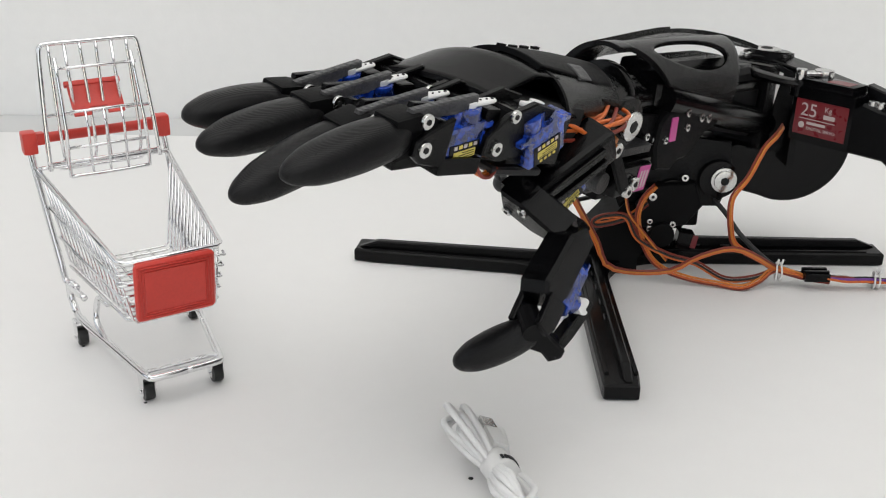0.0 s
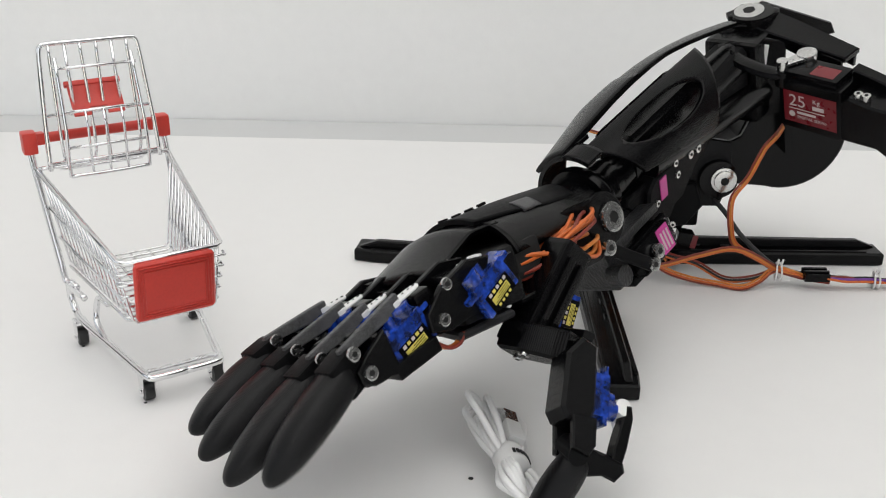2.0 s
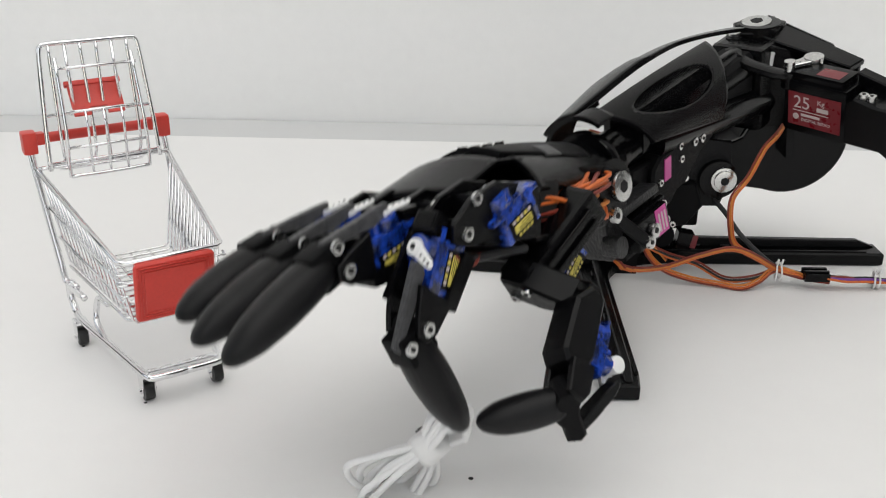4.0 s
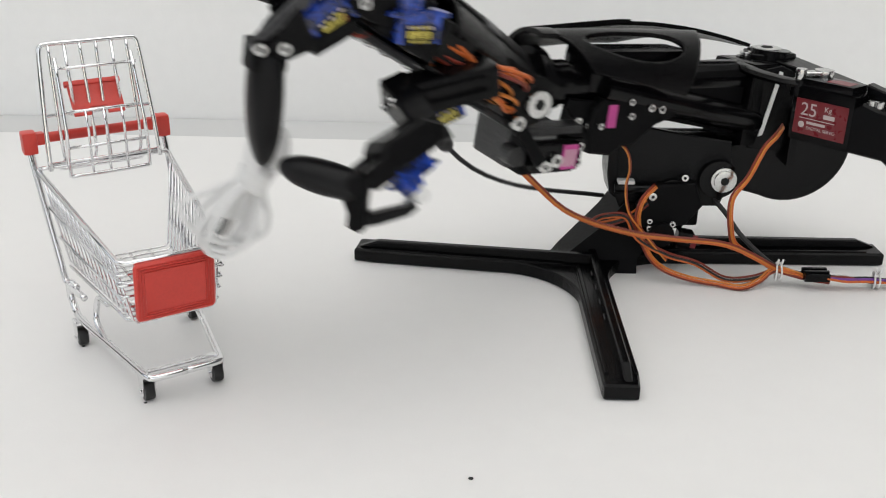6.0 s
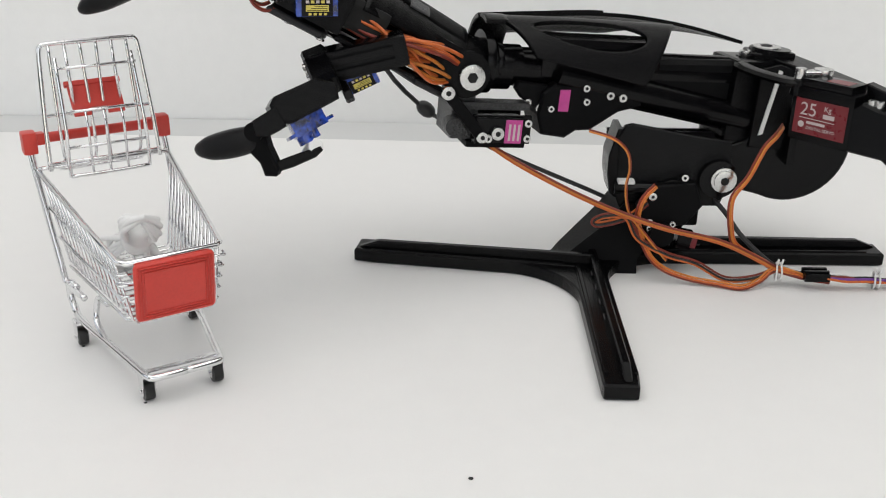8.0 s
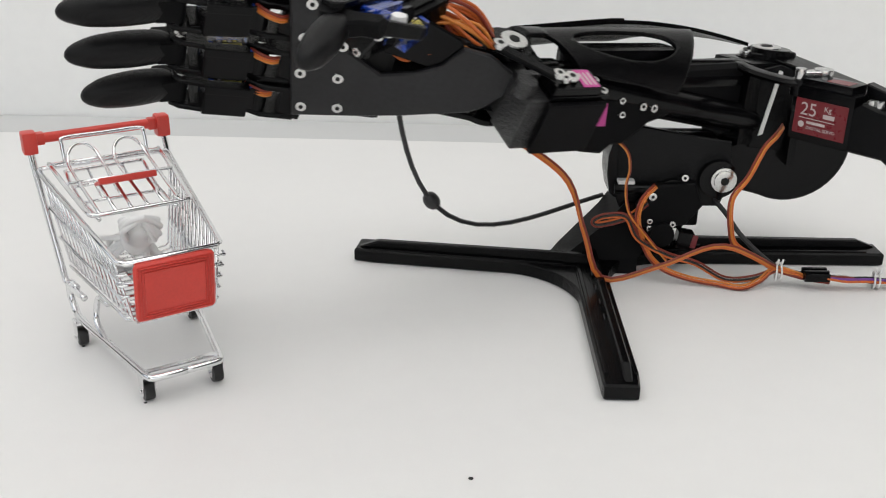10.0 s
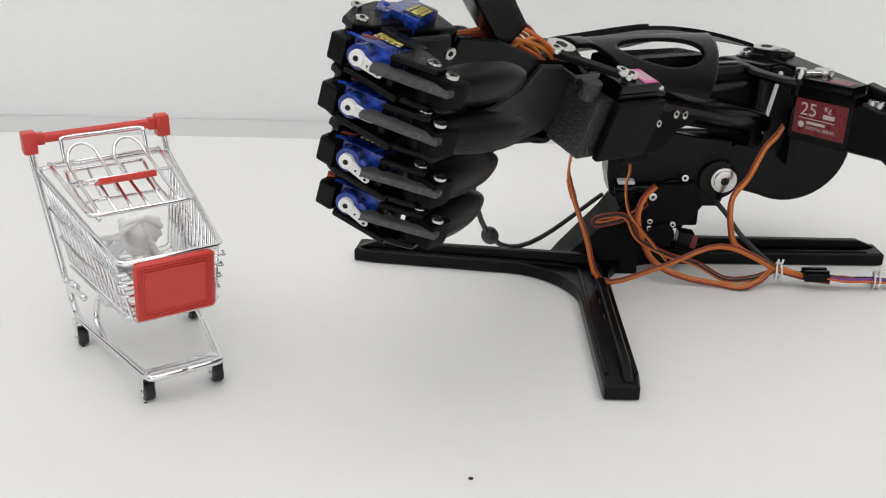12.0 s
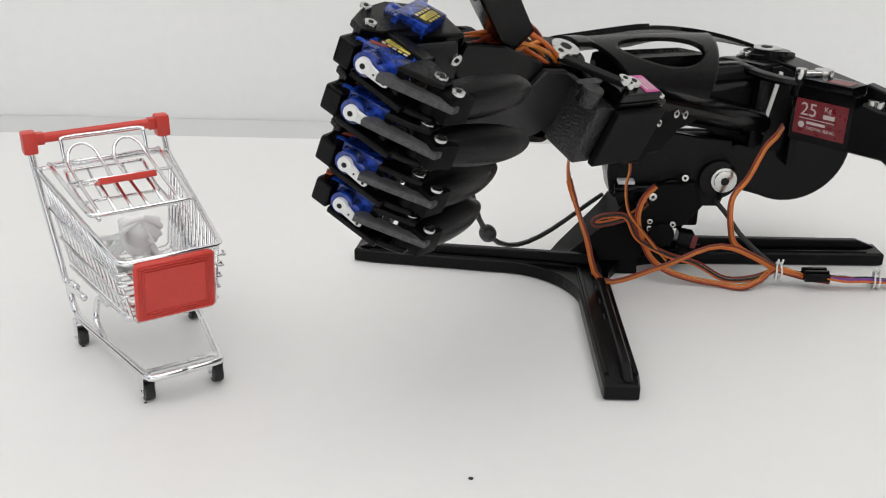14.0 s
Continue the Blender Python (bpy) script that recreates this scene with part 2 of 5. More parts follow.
def trolley():
    cart = thing("shopping_trolley", CART, "small chromed wire toy shopping trolley with red plastic parts", "shopping trolley")

    def basket_half(s, z):
        """Half width of the basket at s along its length and height z."""
        k = (s + 0.036) / 0.118
        top = 0.0375 + (0.0265 - 0.0375) * k
        low = 0.030 + (0.0215 - 0.030) * k
        zt, zb = rim(s), floor_z(s)
        return low + (top - low) * min(max((z - zb) / (zt - zb), 0), 1)

    def rim(s):
        return 0.0965 + (0.0805 - 0.0965) * (s + 0.036) / 0.118

    def floor_z(s):
        return 0.040 + (0.0455 - 0.040) * (s + 0.036) / 0.118

    # rim
    bm = nb()
    sf, sr = 0.082, -0.036
    pts = [(sr, -basket_half(sr, 1), rim(sr)), (sf - 0.004, -0.0265, rim(sf)), (sf, -0.0235, rim(sf)), (sf, 0.0235, rim(sf)), (sf - 0.004, 0.0265, rim(sf)), (sr, basket_half(sr, 1), rim(sr))]
    tube(bm, pts, 0.00155, 10)
    part("rim_wire", bm, CHROME, cart)
    # long wires round the basket
    for k in (0.36, 0.68, 1.0):
        bm = nb()
        row = []
        for s, side in ((sr + 0.012 * k, -1), (sf - 0.008 * k - 0.003, -1), (sf - 0.008 * k, -0.85), (sf - 0.008 * k, 0.85), (sf - 0.008 * k - 0.003, 1), (sr + 0.012 * k, 1)):
            z = rim(s) + (floor_z(s) - rim(s)) * k
            row.append((s, side * (basket_half(s, z) + 0.0009), z))
        tube(bm, row, 0.0009, 8)
        part("long_wire", bm, CHROME, cart)
    # upright wires that turn under the basket floor
    for i in range(15):
        s = sr + 0.006 + i * 0.0074
        bm = nb()
        w0, w1 = basket_half(s, rim(s)), basket_half(s + 0.004, 0)
        sb = s + 0.004
        pts = [(s, -w0, rim(s)), (sb, -w1, floor_z(sb) + 0.002), (sb, -w1 + 0.002, floor_z(sb)), (sb, w1 - 0.002, floor_z(sb)), (sb, w1, floor_z(sb) + 0.002), (s, w0, rim(s))]
        tube(bm, pts, 0.00072, 6)
        part("upright_wire", bm, CHROME, cart)
    for y in (-0.016, -0.005, 0.005, 0.016):
        bm = nb()
        tube(bm, [(sr + 0.012, y, floor_z(0) - 0.0012), (sf - 0.010, y, floor_z(sf) - 0.0012), (sf - 0.007, y, floor_z(sf) + 0.002), (sf, y, rim(sf))], 0.0008, 6)
        part("floor_wire", bm, CHROME, cart)
    for k in range(5):
        z = 0.048 + k * 0.0066
        for sgn in (-1, 1):
            bm = nb()
            s = sf - 0.008 * (rim(sf) - z) / (rim(sf) - floor_z(sf))
            tube(bm, [(s + 0.0004, sgn * 0.0185, z), (s + 0.0004, sgn * (basket_half(sf, z) + 0.0022), z), (s - 0.004, sgn * (basket_half(sf, z) + 0.0026), z)], 0.0008, 6)
            part("front_wire", bm, CHROME, cart)
    # red panel on the front
    m = pose(0.0825, 0, 0.0635, 0, 0, 0) @ pose(0, 0, 0, 0, 8, 0)
    bm = nb()
    tp, bt, h = 0.0208, 0.0208, 0.0170
    rounded = [(cx * (bt - 0.0028) + 0.0028 * math.cos(radians(q + a)), cz * (h - 0.0028) + 0.0028 * math.sin(radians(q + a))) for cx, cz, q in ((1, 1, 0), (-1, 1, 90), (-1, -1, 180), (1, -1, 270)) for a in (0, 30, 60, 90)]
    prism(bm, rounded, 0.0030, m @ pose(0, 0, 0, 90, 0, 90), bevel=0.0010)
    panel = part("front_panel", bm, REDPL, cart, "red plastic sign panel with raised lines", smooth=True)
    for inset in (0.0022, 0.0036, 0.0050):
        bm = nb()
        f = [(-bt + inset, -h + inset), (bt - inset, -h + inset), (tp - inset, h - inset), (-tp + inset, h - inset)]
        mm = m @ pose(0, 0, 0, 90, 0, 90)
        tube(bm, [mm @ Vector((x, y, 0.0017)) for x, y in f], 0.00042, 6, closed=True)
        part("raised_line", bm, REDPL, panel)
    # side frames: handle post, lower bend, chassis
    for sgn in (-1, 1):
        bm = nb()
        tube(bm, smooth_path([(-0.047, sgn * 0.0385, 0.108), (-0.040, sgn * 0.0385, 0.095), (-0.020, sgn * 0.0365, 0.054), (-0.0135, sgn * 0.036, 0.041), (-0.009, sgn * 0.0355, 0.0365), (0.004, sgn * 0.0345, 0.0372), (0.020, sgn * 0.033, 0.0385)], 4), 0.0019, 8)
        part("side_post", bm, CHROME, cart)
        bm = nb()
        tube(bm, smooth_path([(0.004, sgn * 0.0335, 0.0385), (-0.006, sgn * 0.0335, 0.0375), (-0.0145, sgn * 0.0335, 0.034), (-0.016, sgn * 0.0335, 0.026), (-0.010, sgn * 0.033, 0.0185), (0.002, sgn * 0.0325, 0.0165), (0.040, sgn * 0.0265, 0.0165), (0.074, sgn * 0.0212, 0.0165), (0.0835, sgn * 0.0195, 0.0165), (0.0865, sgn * 0.016, 0.0165), (0.0868, 0, 0.0165)], 4), 0.0021, 8)
        part("chassis_rail", bm, CHROME, cart)
        bm = nb()
        tube(bm, smooth_path([(0.034, sgn * 0.024, 0.0385), (0.020, sgn * 0.025, 0.037), (0.016, sgn * 0.0265, 0.030), (0.0185, sgn * 0.028, 0.022), (0.030, sgn * 0.0275, 0.0175), (0.038, sgn * 0.0265, 0.0168)], 4), 0.0018, 8)
        part("basket_stay", bm, CHROME, cart)
    bm = nb()
    box(bm, 0.078, 0.0815, -0.0195, 0.0195, 0.0152, 0.0180, bevel=0.0008)
    part("front_bar", bm, CHROME, cart)
    # rear bar that carries the flap
    bm = nb()
    tube(bm, [(-0.040, -0.0385, 0.0955), (-0.034, -0.036, 0.0985), (-0.034, 0.036, 0.0985), (-0.040, 0.0385, 0.0955)], 0.0013, 8)
    part("hinge_bar", bm, CHROME, cart)
    # handle
    bm = nb()
    tube(bm, [(-0.0475, -0.036, 0.1125), (-0.0475, 0.036, 0.1125)], 0.0030, 14)
    handle = part("handle", bm, REDPL, cart, "red plastic push handle", smooth=True)
    for sgn in (-1, 1):
        bm = nb()
        box(bm, -0.0520, -0.0425, sgn * 0.0345, sgn * 0.0425, 0.1045, 0.1175, bevel=0.0018)
        box(bm, -0.0505, -0.0445, sgn * 0.0300, sgn * 0.0350, 0.1090, 0.1160, bevel=0.0012)
        part("handle_end", bm, REDPL, handle, smooth=True)
    # castors
    for s, y in ((0.0, -0.033), (0.0, 0.033), (0.0795, -0.0187), (0.0795, 0.0187)):
        bm = nb()
        for o in (-0.0033, 0.0033):
            prism(bm, [(-0.0045, 0.0155), (0.0035, 0.0155), (0.0015, 0.0035), (-0.0035, 0.0035)], 0.0007, Matrix.Translation((s - 0.001, y + o, 0)) @ X90)
        box(bm, s - 0.0055, s + 0.0025, y - 0.0036, y + 0.0036, 0.0148, 0.0158, bevel=0.0003)
        cyl(bm, 0.0014, 0.0088, Matrix.Translation((s - 0.002, y, 0.0055)) @ X90, 10)
        fork = part("castor_fork", bm, CHROME, cart)
        bm = nb()
        cyl(bm, 0.0056, 0.0054, Matrix.Translation((s - 0.002, y, 0.0056)) @ X90, 22, bevel=0.0010)
        part("wheel", bm, RUBBER, fork, "black rubber wheel", smooth=True)
    # flap with the child seat, in the hinge's space; x runs along the flap away from the hinge
    bm = nb()
    L = 0.0675
    tube(bm, smooth_path([(-0.003, -0.0315, 0), (0.02, -0.0305, 0), (0.045, -0.0288, 0), (L - 0.005, -0.0275, 0), (L - 0.0012, -0.0262, 0), (L, -0.0225, 0), (L, 0.0, 0), (L, 0.0225, 0), (L - 0.0012, 0.0262, 0), (L - 0.005, 0.0275, 0), (0.045, 0.0288, 0), (0.02, 0.0305, 0), (-0.003, 0.0315, 0)], 3), 0.00135, 8)
    flap = part("back_flap", bm, CHROME, cart, "chromed wire flap with folding child seat", m=Matrix.Translation(HINGE))
    for x, w in ((0.0005, 0.0318), (0.028, 0.030)):
        bm = nb()
        tube(bm, [(x, -w, 0.001), (x, w, 0.001)], 0.0010, 8)
        part("cross_wire", bm, CHROME, flap)
    for y in (-0.0135, 0.0125):
        bm = nb()
        tube(bm, smooth_path([(L, y - 0.0085, 0), (0.030, y - 0.0092, 0.0006), (0.008, y - 0.0092, 0.0015), (0.0005, y - 0.0080, 0.0050), (-0.0030, y - 0.0045, 0.0085), (-0.0040, y, 0.0095), (-0.0030, y + 0.0045, 0.0085), (0.0005, y + 0.0080, 0.0050), (0.008, y + 0.0092, 0.0015), (0.030, y + 0.0092, 0.0006), (L, y + 0.0085, 0)], 4), 0.0010, 8)
        part("loop_wire", bm, CHROME, flap)
        bm = nb()
        tube(bm, [(L, y, 0), (0.0275, y + 0.0006, 0.0008)], 0.0010, 8)
        part("bar_wire", bm, CHROME, flap)
    bm = nb()
    tube(bm, smooth_path([(0.001, -0.0235, 0.0010), (-0.003, -0.0235, 0.011), (-0.005, -0.0215, 0.0140), (-0.005, 0.0, 0.0140), (-0.005, 0.0215, 0.0140), (-0.003, 0.0235, 0.011), (0.001, 0.0235, 0.0010)], 3), 0.0011, 8)
    part("lip_wire", bm, CHROME, flap)
    # folding seat behind the flap
    bm = nb()
    tube(bm, smooth_path([(0.060, -0.021, -0.007), (0.020, -0.022, -0.012), (-0.004, -0.0225, -0.008), (-0.0065, -0.018, -0.008), (-0.0065, 0.018, -0.008), (-0.004, 0.0225, -0.008), (0.020, 0.022, -0.012), (0.060, 0.021, -0.007)], 3), 0.0011, 8)
    for x, w, z in ((0.054, 0.023, -0.0075), (0.030, 0.022, -0.011), (0.010, 0.022, -0.0105)):
        tube(bm, [(x, -w, z), (x, w, z)], 0.0009, 8)
    for y in (-0.010, 0.0, 0.010):
        tube(bm, [(0.0300, y, -0.0112), (0.020, y, -0.0125), (-0.0065, y, -0.008)], 0.0008, 6)
    part("seat_frame", bm, CHROME, flap)
    bm = nb()
    lean = Matrix.Translation((0.0375, 0, 0.0035)) @ pose(0, 0, 0, 0, -30, 0)
    box(bm, -0.0085, 0.0060, -0.0145, 0.0145, -0.0010, 0.0010, lean, bevel=0.0006)
    box(bm, 0.0055, 0.0085, -0.0158, 0.0158, -0.0018, 0.0018, lean, bevel=0.0008)
    for y in (-0.0095, 0.0095):
        box(bm, -0.0130, -0.0080, y - 0.0048, y + 0.0048, -0.0010, 0.0010, lean, bevel=0.0006)
    part("seat_board", bm, REDPL, flap, "red plastic seat board")
    return flap


FLAP = trolley()

# ---- the robot arm ----
HUB = Vector((0.117, 0.642, 0))
ARM = thing("robot_arm", HUB, "black 3D-printed robot arm with a five-fingered gripper on a spread stand", "robot arm")
ELBOW = Vector((0.221, 0.681, 0.1175))
SHAFT = Vector((0.2218, 0.6781, 0.1243))   # where the forearm turns
PIVOT = Vector((0.160, 0.623, 0.0819))
TILT_AXIS = Vector((math.sin(-0.787), math.cos(-0.787), 0))
FORE, SLOPE = 0.2251, -4.79
PALM, PROX, DIST = 0.139, 0.0421, 0.0563
KNUCKLES = [(0.1355, 0.0395, -0.0062), (0.1384, 0.0187, -0.0103), (0.1342, -0.0079, -0.0125), (0.1309, -0.0303, -0.0148)]   # finger roots, from the thumb side


def along(a, b, side):
    """A pose at a with x towards b and y as near as can be to side."""
    x = (Vector(b) - Vector(a)).normalized()
    y = (Vector(side) - x * Vector(side).dot(x)).normalized()
    z = x.cross(y)
    m = Matrix((x, y, z)).transposed().to_4x4()
    m.translation = a
    return m


def along_z(a, b, up):
    """A pose at a with x towards b and z as near as can be to up."""
    return along(a, b, Vector(up).cross(Vector(b) - Vector(a)))


J0, J1 = Vector((0.0500, 0.0458, -0.0039)), Vector((0.085, 0.039, -0.035))     # thumb joints in the palm's space
K0, J3 = Vector((0.0805, 0.0674, -0.0407)), Vector((0.1082, 0.0774, -0.0749))


def stand():
    def leg(name, root, end):
        root, end = Vector((*root, 0)), Vector((*end, 0))
        m = Matrix.Translation(-HUB) @ along_z(root, end, (0, 0, 1))
        length = (end - root).length
        bm = nb()
        prism(bm, [(0, -0.0108), (length - 0.004, -0.0104), (length, -0.0098), (length, 0.0092), (length - 0.014, 0.0108), (0, 0.0112)], 0.0095, m @ Matrix.Translation((0, 0, 0.00475)), bevel=0.0012)
        ob = part(name, bm, BLACK, ARM)
        bm = nb()
        prism(bm, [(0, 0.009), (length - 0.014, 0.009), (length - 0.003, 0.0100), (length - 0.016, 0.0150), (0, 0.0165)], 0.0050, m @ Matrix.Translation((0, 0.0035, 0)) @ X90, bevel=0.0008)
        part("stiffening_rib", bm, BLACK, ob)
        for side in (-0.0072, 0.0088):
            bm = nb()
            box(bm, 0.02, length - 0.012, side - 0.0012, side + 0.0012, 0.0088, 0.0106, m, bevel=0.0005)
            part("edge_bead", bm, BLACK, ob)
        # slots that show bright bridging threads along the rib
        for k in range(4):
            bm = nb()
            box(bm, 0.035 + 0.021 * k, 0.041 + 0.021 * k, 0.0000, 0.0006, 0.0100, 0.0112, m)
            part("thread_mark", bm, WORN_SHEEN, ob)

    leg("stand_leg", (0.103, 0.6165), (-0.0605, 0.6425))
    leg("stand_leg", (0.099, 0.6450), (0.3095, 0.6465))
    leg("stand_leg", (0.0988, 0.632), (0.0964, 0.4525))

    # curved webs between the legs: each corner is filled up to a quarter arc
    def web(cx, cy, r, sx, lean):
        bm = nb()
        arc = [(r - r * math.sin(radians(a)), r - r * math.cos(radians(a))) for a in range(0, 91, 9)]
        outline = [(sx * x, -y + lean * x) for x, y in [(-0.012, -0.012), (r, -0.012)] + arc + [(-0.012, r)]]
        prism(bm, outline, 0.0090, Matrix.Translation((cx - HUB.x, cy - HUB.y, 0.0045)), bevel=0.0008)
        part("stand_web", bm, BLACK, ARM)

    web(0.0880, 0.6085, 0.046, -1, 0.16)
    web(0.1090, 0.6350, 0.047, 1, 0.0)
    bm = nb()
    loft(bm, [[Vector((x * a + cx, y * b + cy, z)) for x, y in ((-1, -1), (1, -1), (1, 1), (-1, 1))] for a, b, cx, cy, z in ((0.030, 0.014, -0.014, -0.010, 0.0), (0.026, 0.014, -0.010, -0.008, 0.010), (0.020, 0.020, 0.014, 0.004, 0.034), (0.019, 0.022, 0.024, 0.006, 0.048))])
    for f in bm.faces:
        f.smooth = False
    part("stand_column", bm, MATT, ARM)


stand()


def base_block():
    bm = nb()
    # side cheek towards the front, with its outline
    cheek = [(0.124, 0.034), (0.1165, 0.051), (0.1150, 0.0945), (0.1185, 0.1015), (0.1235, 0.1030), (0.165, 0.0955), (0.190, 0.0920), (0.1935, 0.066), (0.1865, 0.0465), (0.1720, 0.0465), (0.1630, 0.0300), (0.140, 0.0290)]
    pts = [(x - HUB.x, z) for x, z in cheek]
    prism(bm, pts, 0.0045, Matrix.Translation((0, -0.012, 0)) @ X90, bevel=0.0009)
    base = part("base_block", bm, BLACK, ARM)
    bm = nb()
    prism(bm, [(x, min(z, 0.0865)) for x, z in pts], 0.0045, Matrix.Translation((0, 0.036, 0)) @ X90, bevel=0.0009)
    part("rear_cheek", bm, BLACK, base)
    bm = nb()
    box(bm, 0.006, 0.058, -0.0095, 0.0335, 0.030, 0.070, bevel=0.003)
    cyl(bm, 0.0190, 0.058, Matrix.Translation((0.036, 0.006, 0.0735)) @ Y90, 30)
    part("gear_housing", bm, MATT, base, smooth=True)
    bm = nb()
    prism(bm, [(-0.0075, 0.0800), (-0.0075, 0.0670), (-0.0050, 0.0545), (-0.0015, 0.0515), (0.0010, 0.0515), (0.0010, 0.0990), (-0.0025, 0.0990)], 0.026, Matrix.Translation((0, 0.000, 0)) @ X90, bevel=0.001)
    part("end_plate", bm, BLACK, base)
    bm = nb()
    cyl(bm, 0.0040, 0.030, Matrix.Translation((0.012, -0.018, 0.060)) @ Y90, 16)
    box(bm, -0.001, 0.010, -0.021, -0.014, 0.0635, 0.0660, bevel=0.0006, mi=1)
    part("guide_pin", bm, [SHINY, NYLON], base)
    bm = nb()
    cyl(bm, 0.0130, 0.006, Matrix.Translation((0.066, -0.0165, 0.067)) @ X90, 28, bevel=0.001)
    cyl(bm, 0.0105, 0.005, Matrix.Translation((0.036, -0.0165, 0.056)) @ X90, 26, bevel=0.001)
    part("bearing_ring", bm, SHINY, base, smooth=True)
    # front servo carrier with bolts
    bm = nb()
    prism(bm, [(0.016, 0.034), (0.012, 0.050), (0.024, 0.064), (0.050, 0.066), (0.056, 0.050), (0.046, 0.036)], 0.008, Matrix.Translation((0, -0.020, 0)) @ X90, bevel=0.001)
    cyl(bm, 0.0085, 0.012, Matrix.Translation((0.030, -0.022, 0.030)) @ X90, 22, bevel=0.001)
    part("servo_carrier", bm, MATT, base)
    for x, z, r in ((0.022, 0.0565, 0.0028), (0.042, 0.070, 0.0024), (0.0215, 0.039, 0.002), (0.0215, 0.034, 0.002), (0.037, 0.037, 0.0022)):
        bm = nb()
        screw(bm, (x, -0.0246, z), (0, -1, 0), r, hole=1)
        part("screw", bm, [STEEL, DARK], base, "steel socket screw")
    bm = nb()
    box(bm, 0.036, 0.047, -0.026, -0.016, 0.027, 0.039, pose(0, 0, 0, 0, 10, 0), bevel=0.0008)
    small = part("small_servo", bm, SHINY, base)
    bm = nb()
    box(bm, 0.0455, 0.0490, -0.0268, -0.0260, 0.0295, 0.0385, pose(0, 0, 0, 0, 10, 0))
    part("servo_label", bm, REDLB, small, "red servo label")
    bm = nb()
    screw(bm, (0.186 - HUB.x, -0.0215, 0.0672), (0, -1, 0), 0.0070, 0.003, hole=1)
    screw(bm, (0.186 - HUB.x, -0.0200, 0.0672), (0, -1, 0), 0.0088, 0.002)
    part("pivot_bolt", bm, [STEEL, DARK], base, "bright steel flanged pivot bolt", smooth=True)


base_block()


def servo_text(body, size, m, parent):
    data = bpy.data.curves.new("lettering", "FONT")
    data.body, data.size, data.extrude = body, size, 0.00005
    data.materials.append(INK)
    ob = new("lettering", data)
    ob.parent = parent
    ob.matrix_basis = m
    return ob


def upper_unit():
    """The tilting unit at the elbow, in its own space with the origin at the elbow pivot."""
    bm = nb()
    # clevis plates above and below the elbow, and the web behind
    top = [(-0.013, -0.010), (-0.006, -0.0135), (0.006, -0.0135), (0.015, -0.008), (0.015, 0.010), (0.004, 0.014), (-0.013, 0.010)]
    prism(bm, top, 0.0045, Matrix.Translation((0, 0, 0.0225)) @ pose(0, 0, 0, 0, 0, 0), bevel=0.0008)
    up = part("elbow_unit", bm, BLACK, ARM)
    bm = nb()
    prism(bm, [(-0.002, 0.020), (0.012, 0.0245), (0.056, -0.004), (0.058, -0.012), (0.030, -0.012), (0.0, -0.030), (0.0, -0.020)], 0.004, Matrix.Translation((0, 0.012, 0)) @ X90, bevel=0.0008)
    part("rear_cheek", bm, BLACK, up)
    bm = nb()
    root, far = Vector((0.004, -0.002, 0.0215)), Vector((0.0455, -0.0600, 0.0125))
    m = along_z(root, far, (0, 0, 1))
    prism(bm, [(-0.004, -0.0115), (0.020, -0.0110), ((far - root).length, -0.0070), ((far - root).length, 0.0070), (0.020, 0.0110), (-0.004, 0.0115)], 0.0045, m, bevel=0.0008)
    for side in (-0.0095, 0.0095):
        prism(bm, [(0.006, 0.0), ((far - root).length - 0.002, 0.0), ((far - root).length - 0.002, -0.012), (0.010, -0.006)], 0.003, m @ Matrix.Translation((0, side * 0.72, 0)) @ X90, bevel=0.0005)
    part("front_stay", bm, BLACK, up)
    bm = nb()
    prism(bm, [(-0.013, -0.036), (0.010, -0.038), (0.015, 0.016), (0.002, 0.021), (-0.010, 0.018)], 0.003, Matrix.Translation((0, -0.0285, 0)) @ X90, bevel=0.0006)
    plate = part("upright_plate", bm, BLACK, up)
    # added strip: its white stands for the bright wall behind a gap
    bm = nb()
    prism(bm, [(-0.0075, -0.0275), (-0.0045, -0.0265), (0.0035, 0.0165), (0.0010, 0.0175)], 0.0012, Matrix.Translation((0, -0.0306, 0)) @ X90, bevel=0.0002)
    part("gap_fill_strip", bm, NYLON, plate, "thin white strip in place of a see-through gap")
    # the unit with the servo, which tilts less; same space
    unit = part("link_unit", box(nb(), 0.0115, 0.0165, -0.040, -0.014, -0.046, -0.010, bevel=0.0008), BLACK, ARM)
    up2 = up
    up = unit
    # two rounded discs of the lower link
    for y, r in ((-0.026, 0.041), (0.010, 0.040)):
        bm = nb()
        outline = [(0.017 + r * math.cos(radians(a)), -0.034 + r * math.sin(radians(a))) for a in range(-115, 31, 8)]
        outline += [(0.004, -0.004), (-0.014, -0.032), (-0.052, -0.045), (-0.052, -0.058)]
        prism(bm, outline, 0.0045, Matrix.Translation((0, y, 0)) @ X90, bevel=0.0009)
        part("lower_link", bm, SHINY, up)
    bm = nb()
    prism(bm, [(0.014 + 0.036 * math.cos(radians(a)), -0.033 + 0.036 * math.sin(radians(a))) for a in range(-115, 31, 8)] + [(0.002, -0.008), (-0.014, -0.036), (-0.048, -0.047), (-0.048, -0.056)], 0.027, Matrix.Translation((0, -0.003, 0)) @ X90)
    part("link_core", bm, MATT, up)
    # large servo, set askew in front of the elbow
    seat = Matrix.Translation((0.0107, -0.0880, 0.0003)) @ pose(0, 0, 0, 0, 0, -50)
    bm = nb()
    box(bm, -0.0205, 0.0205, 0.0, 0.0205, -0.0165, 0.0175, seat, bevel=0.0012)
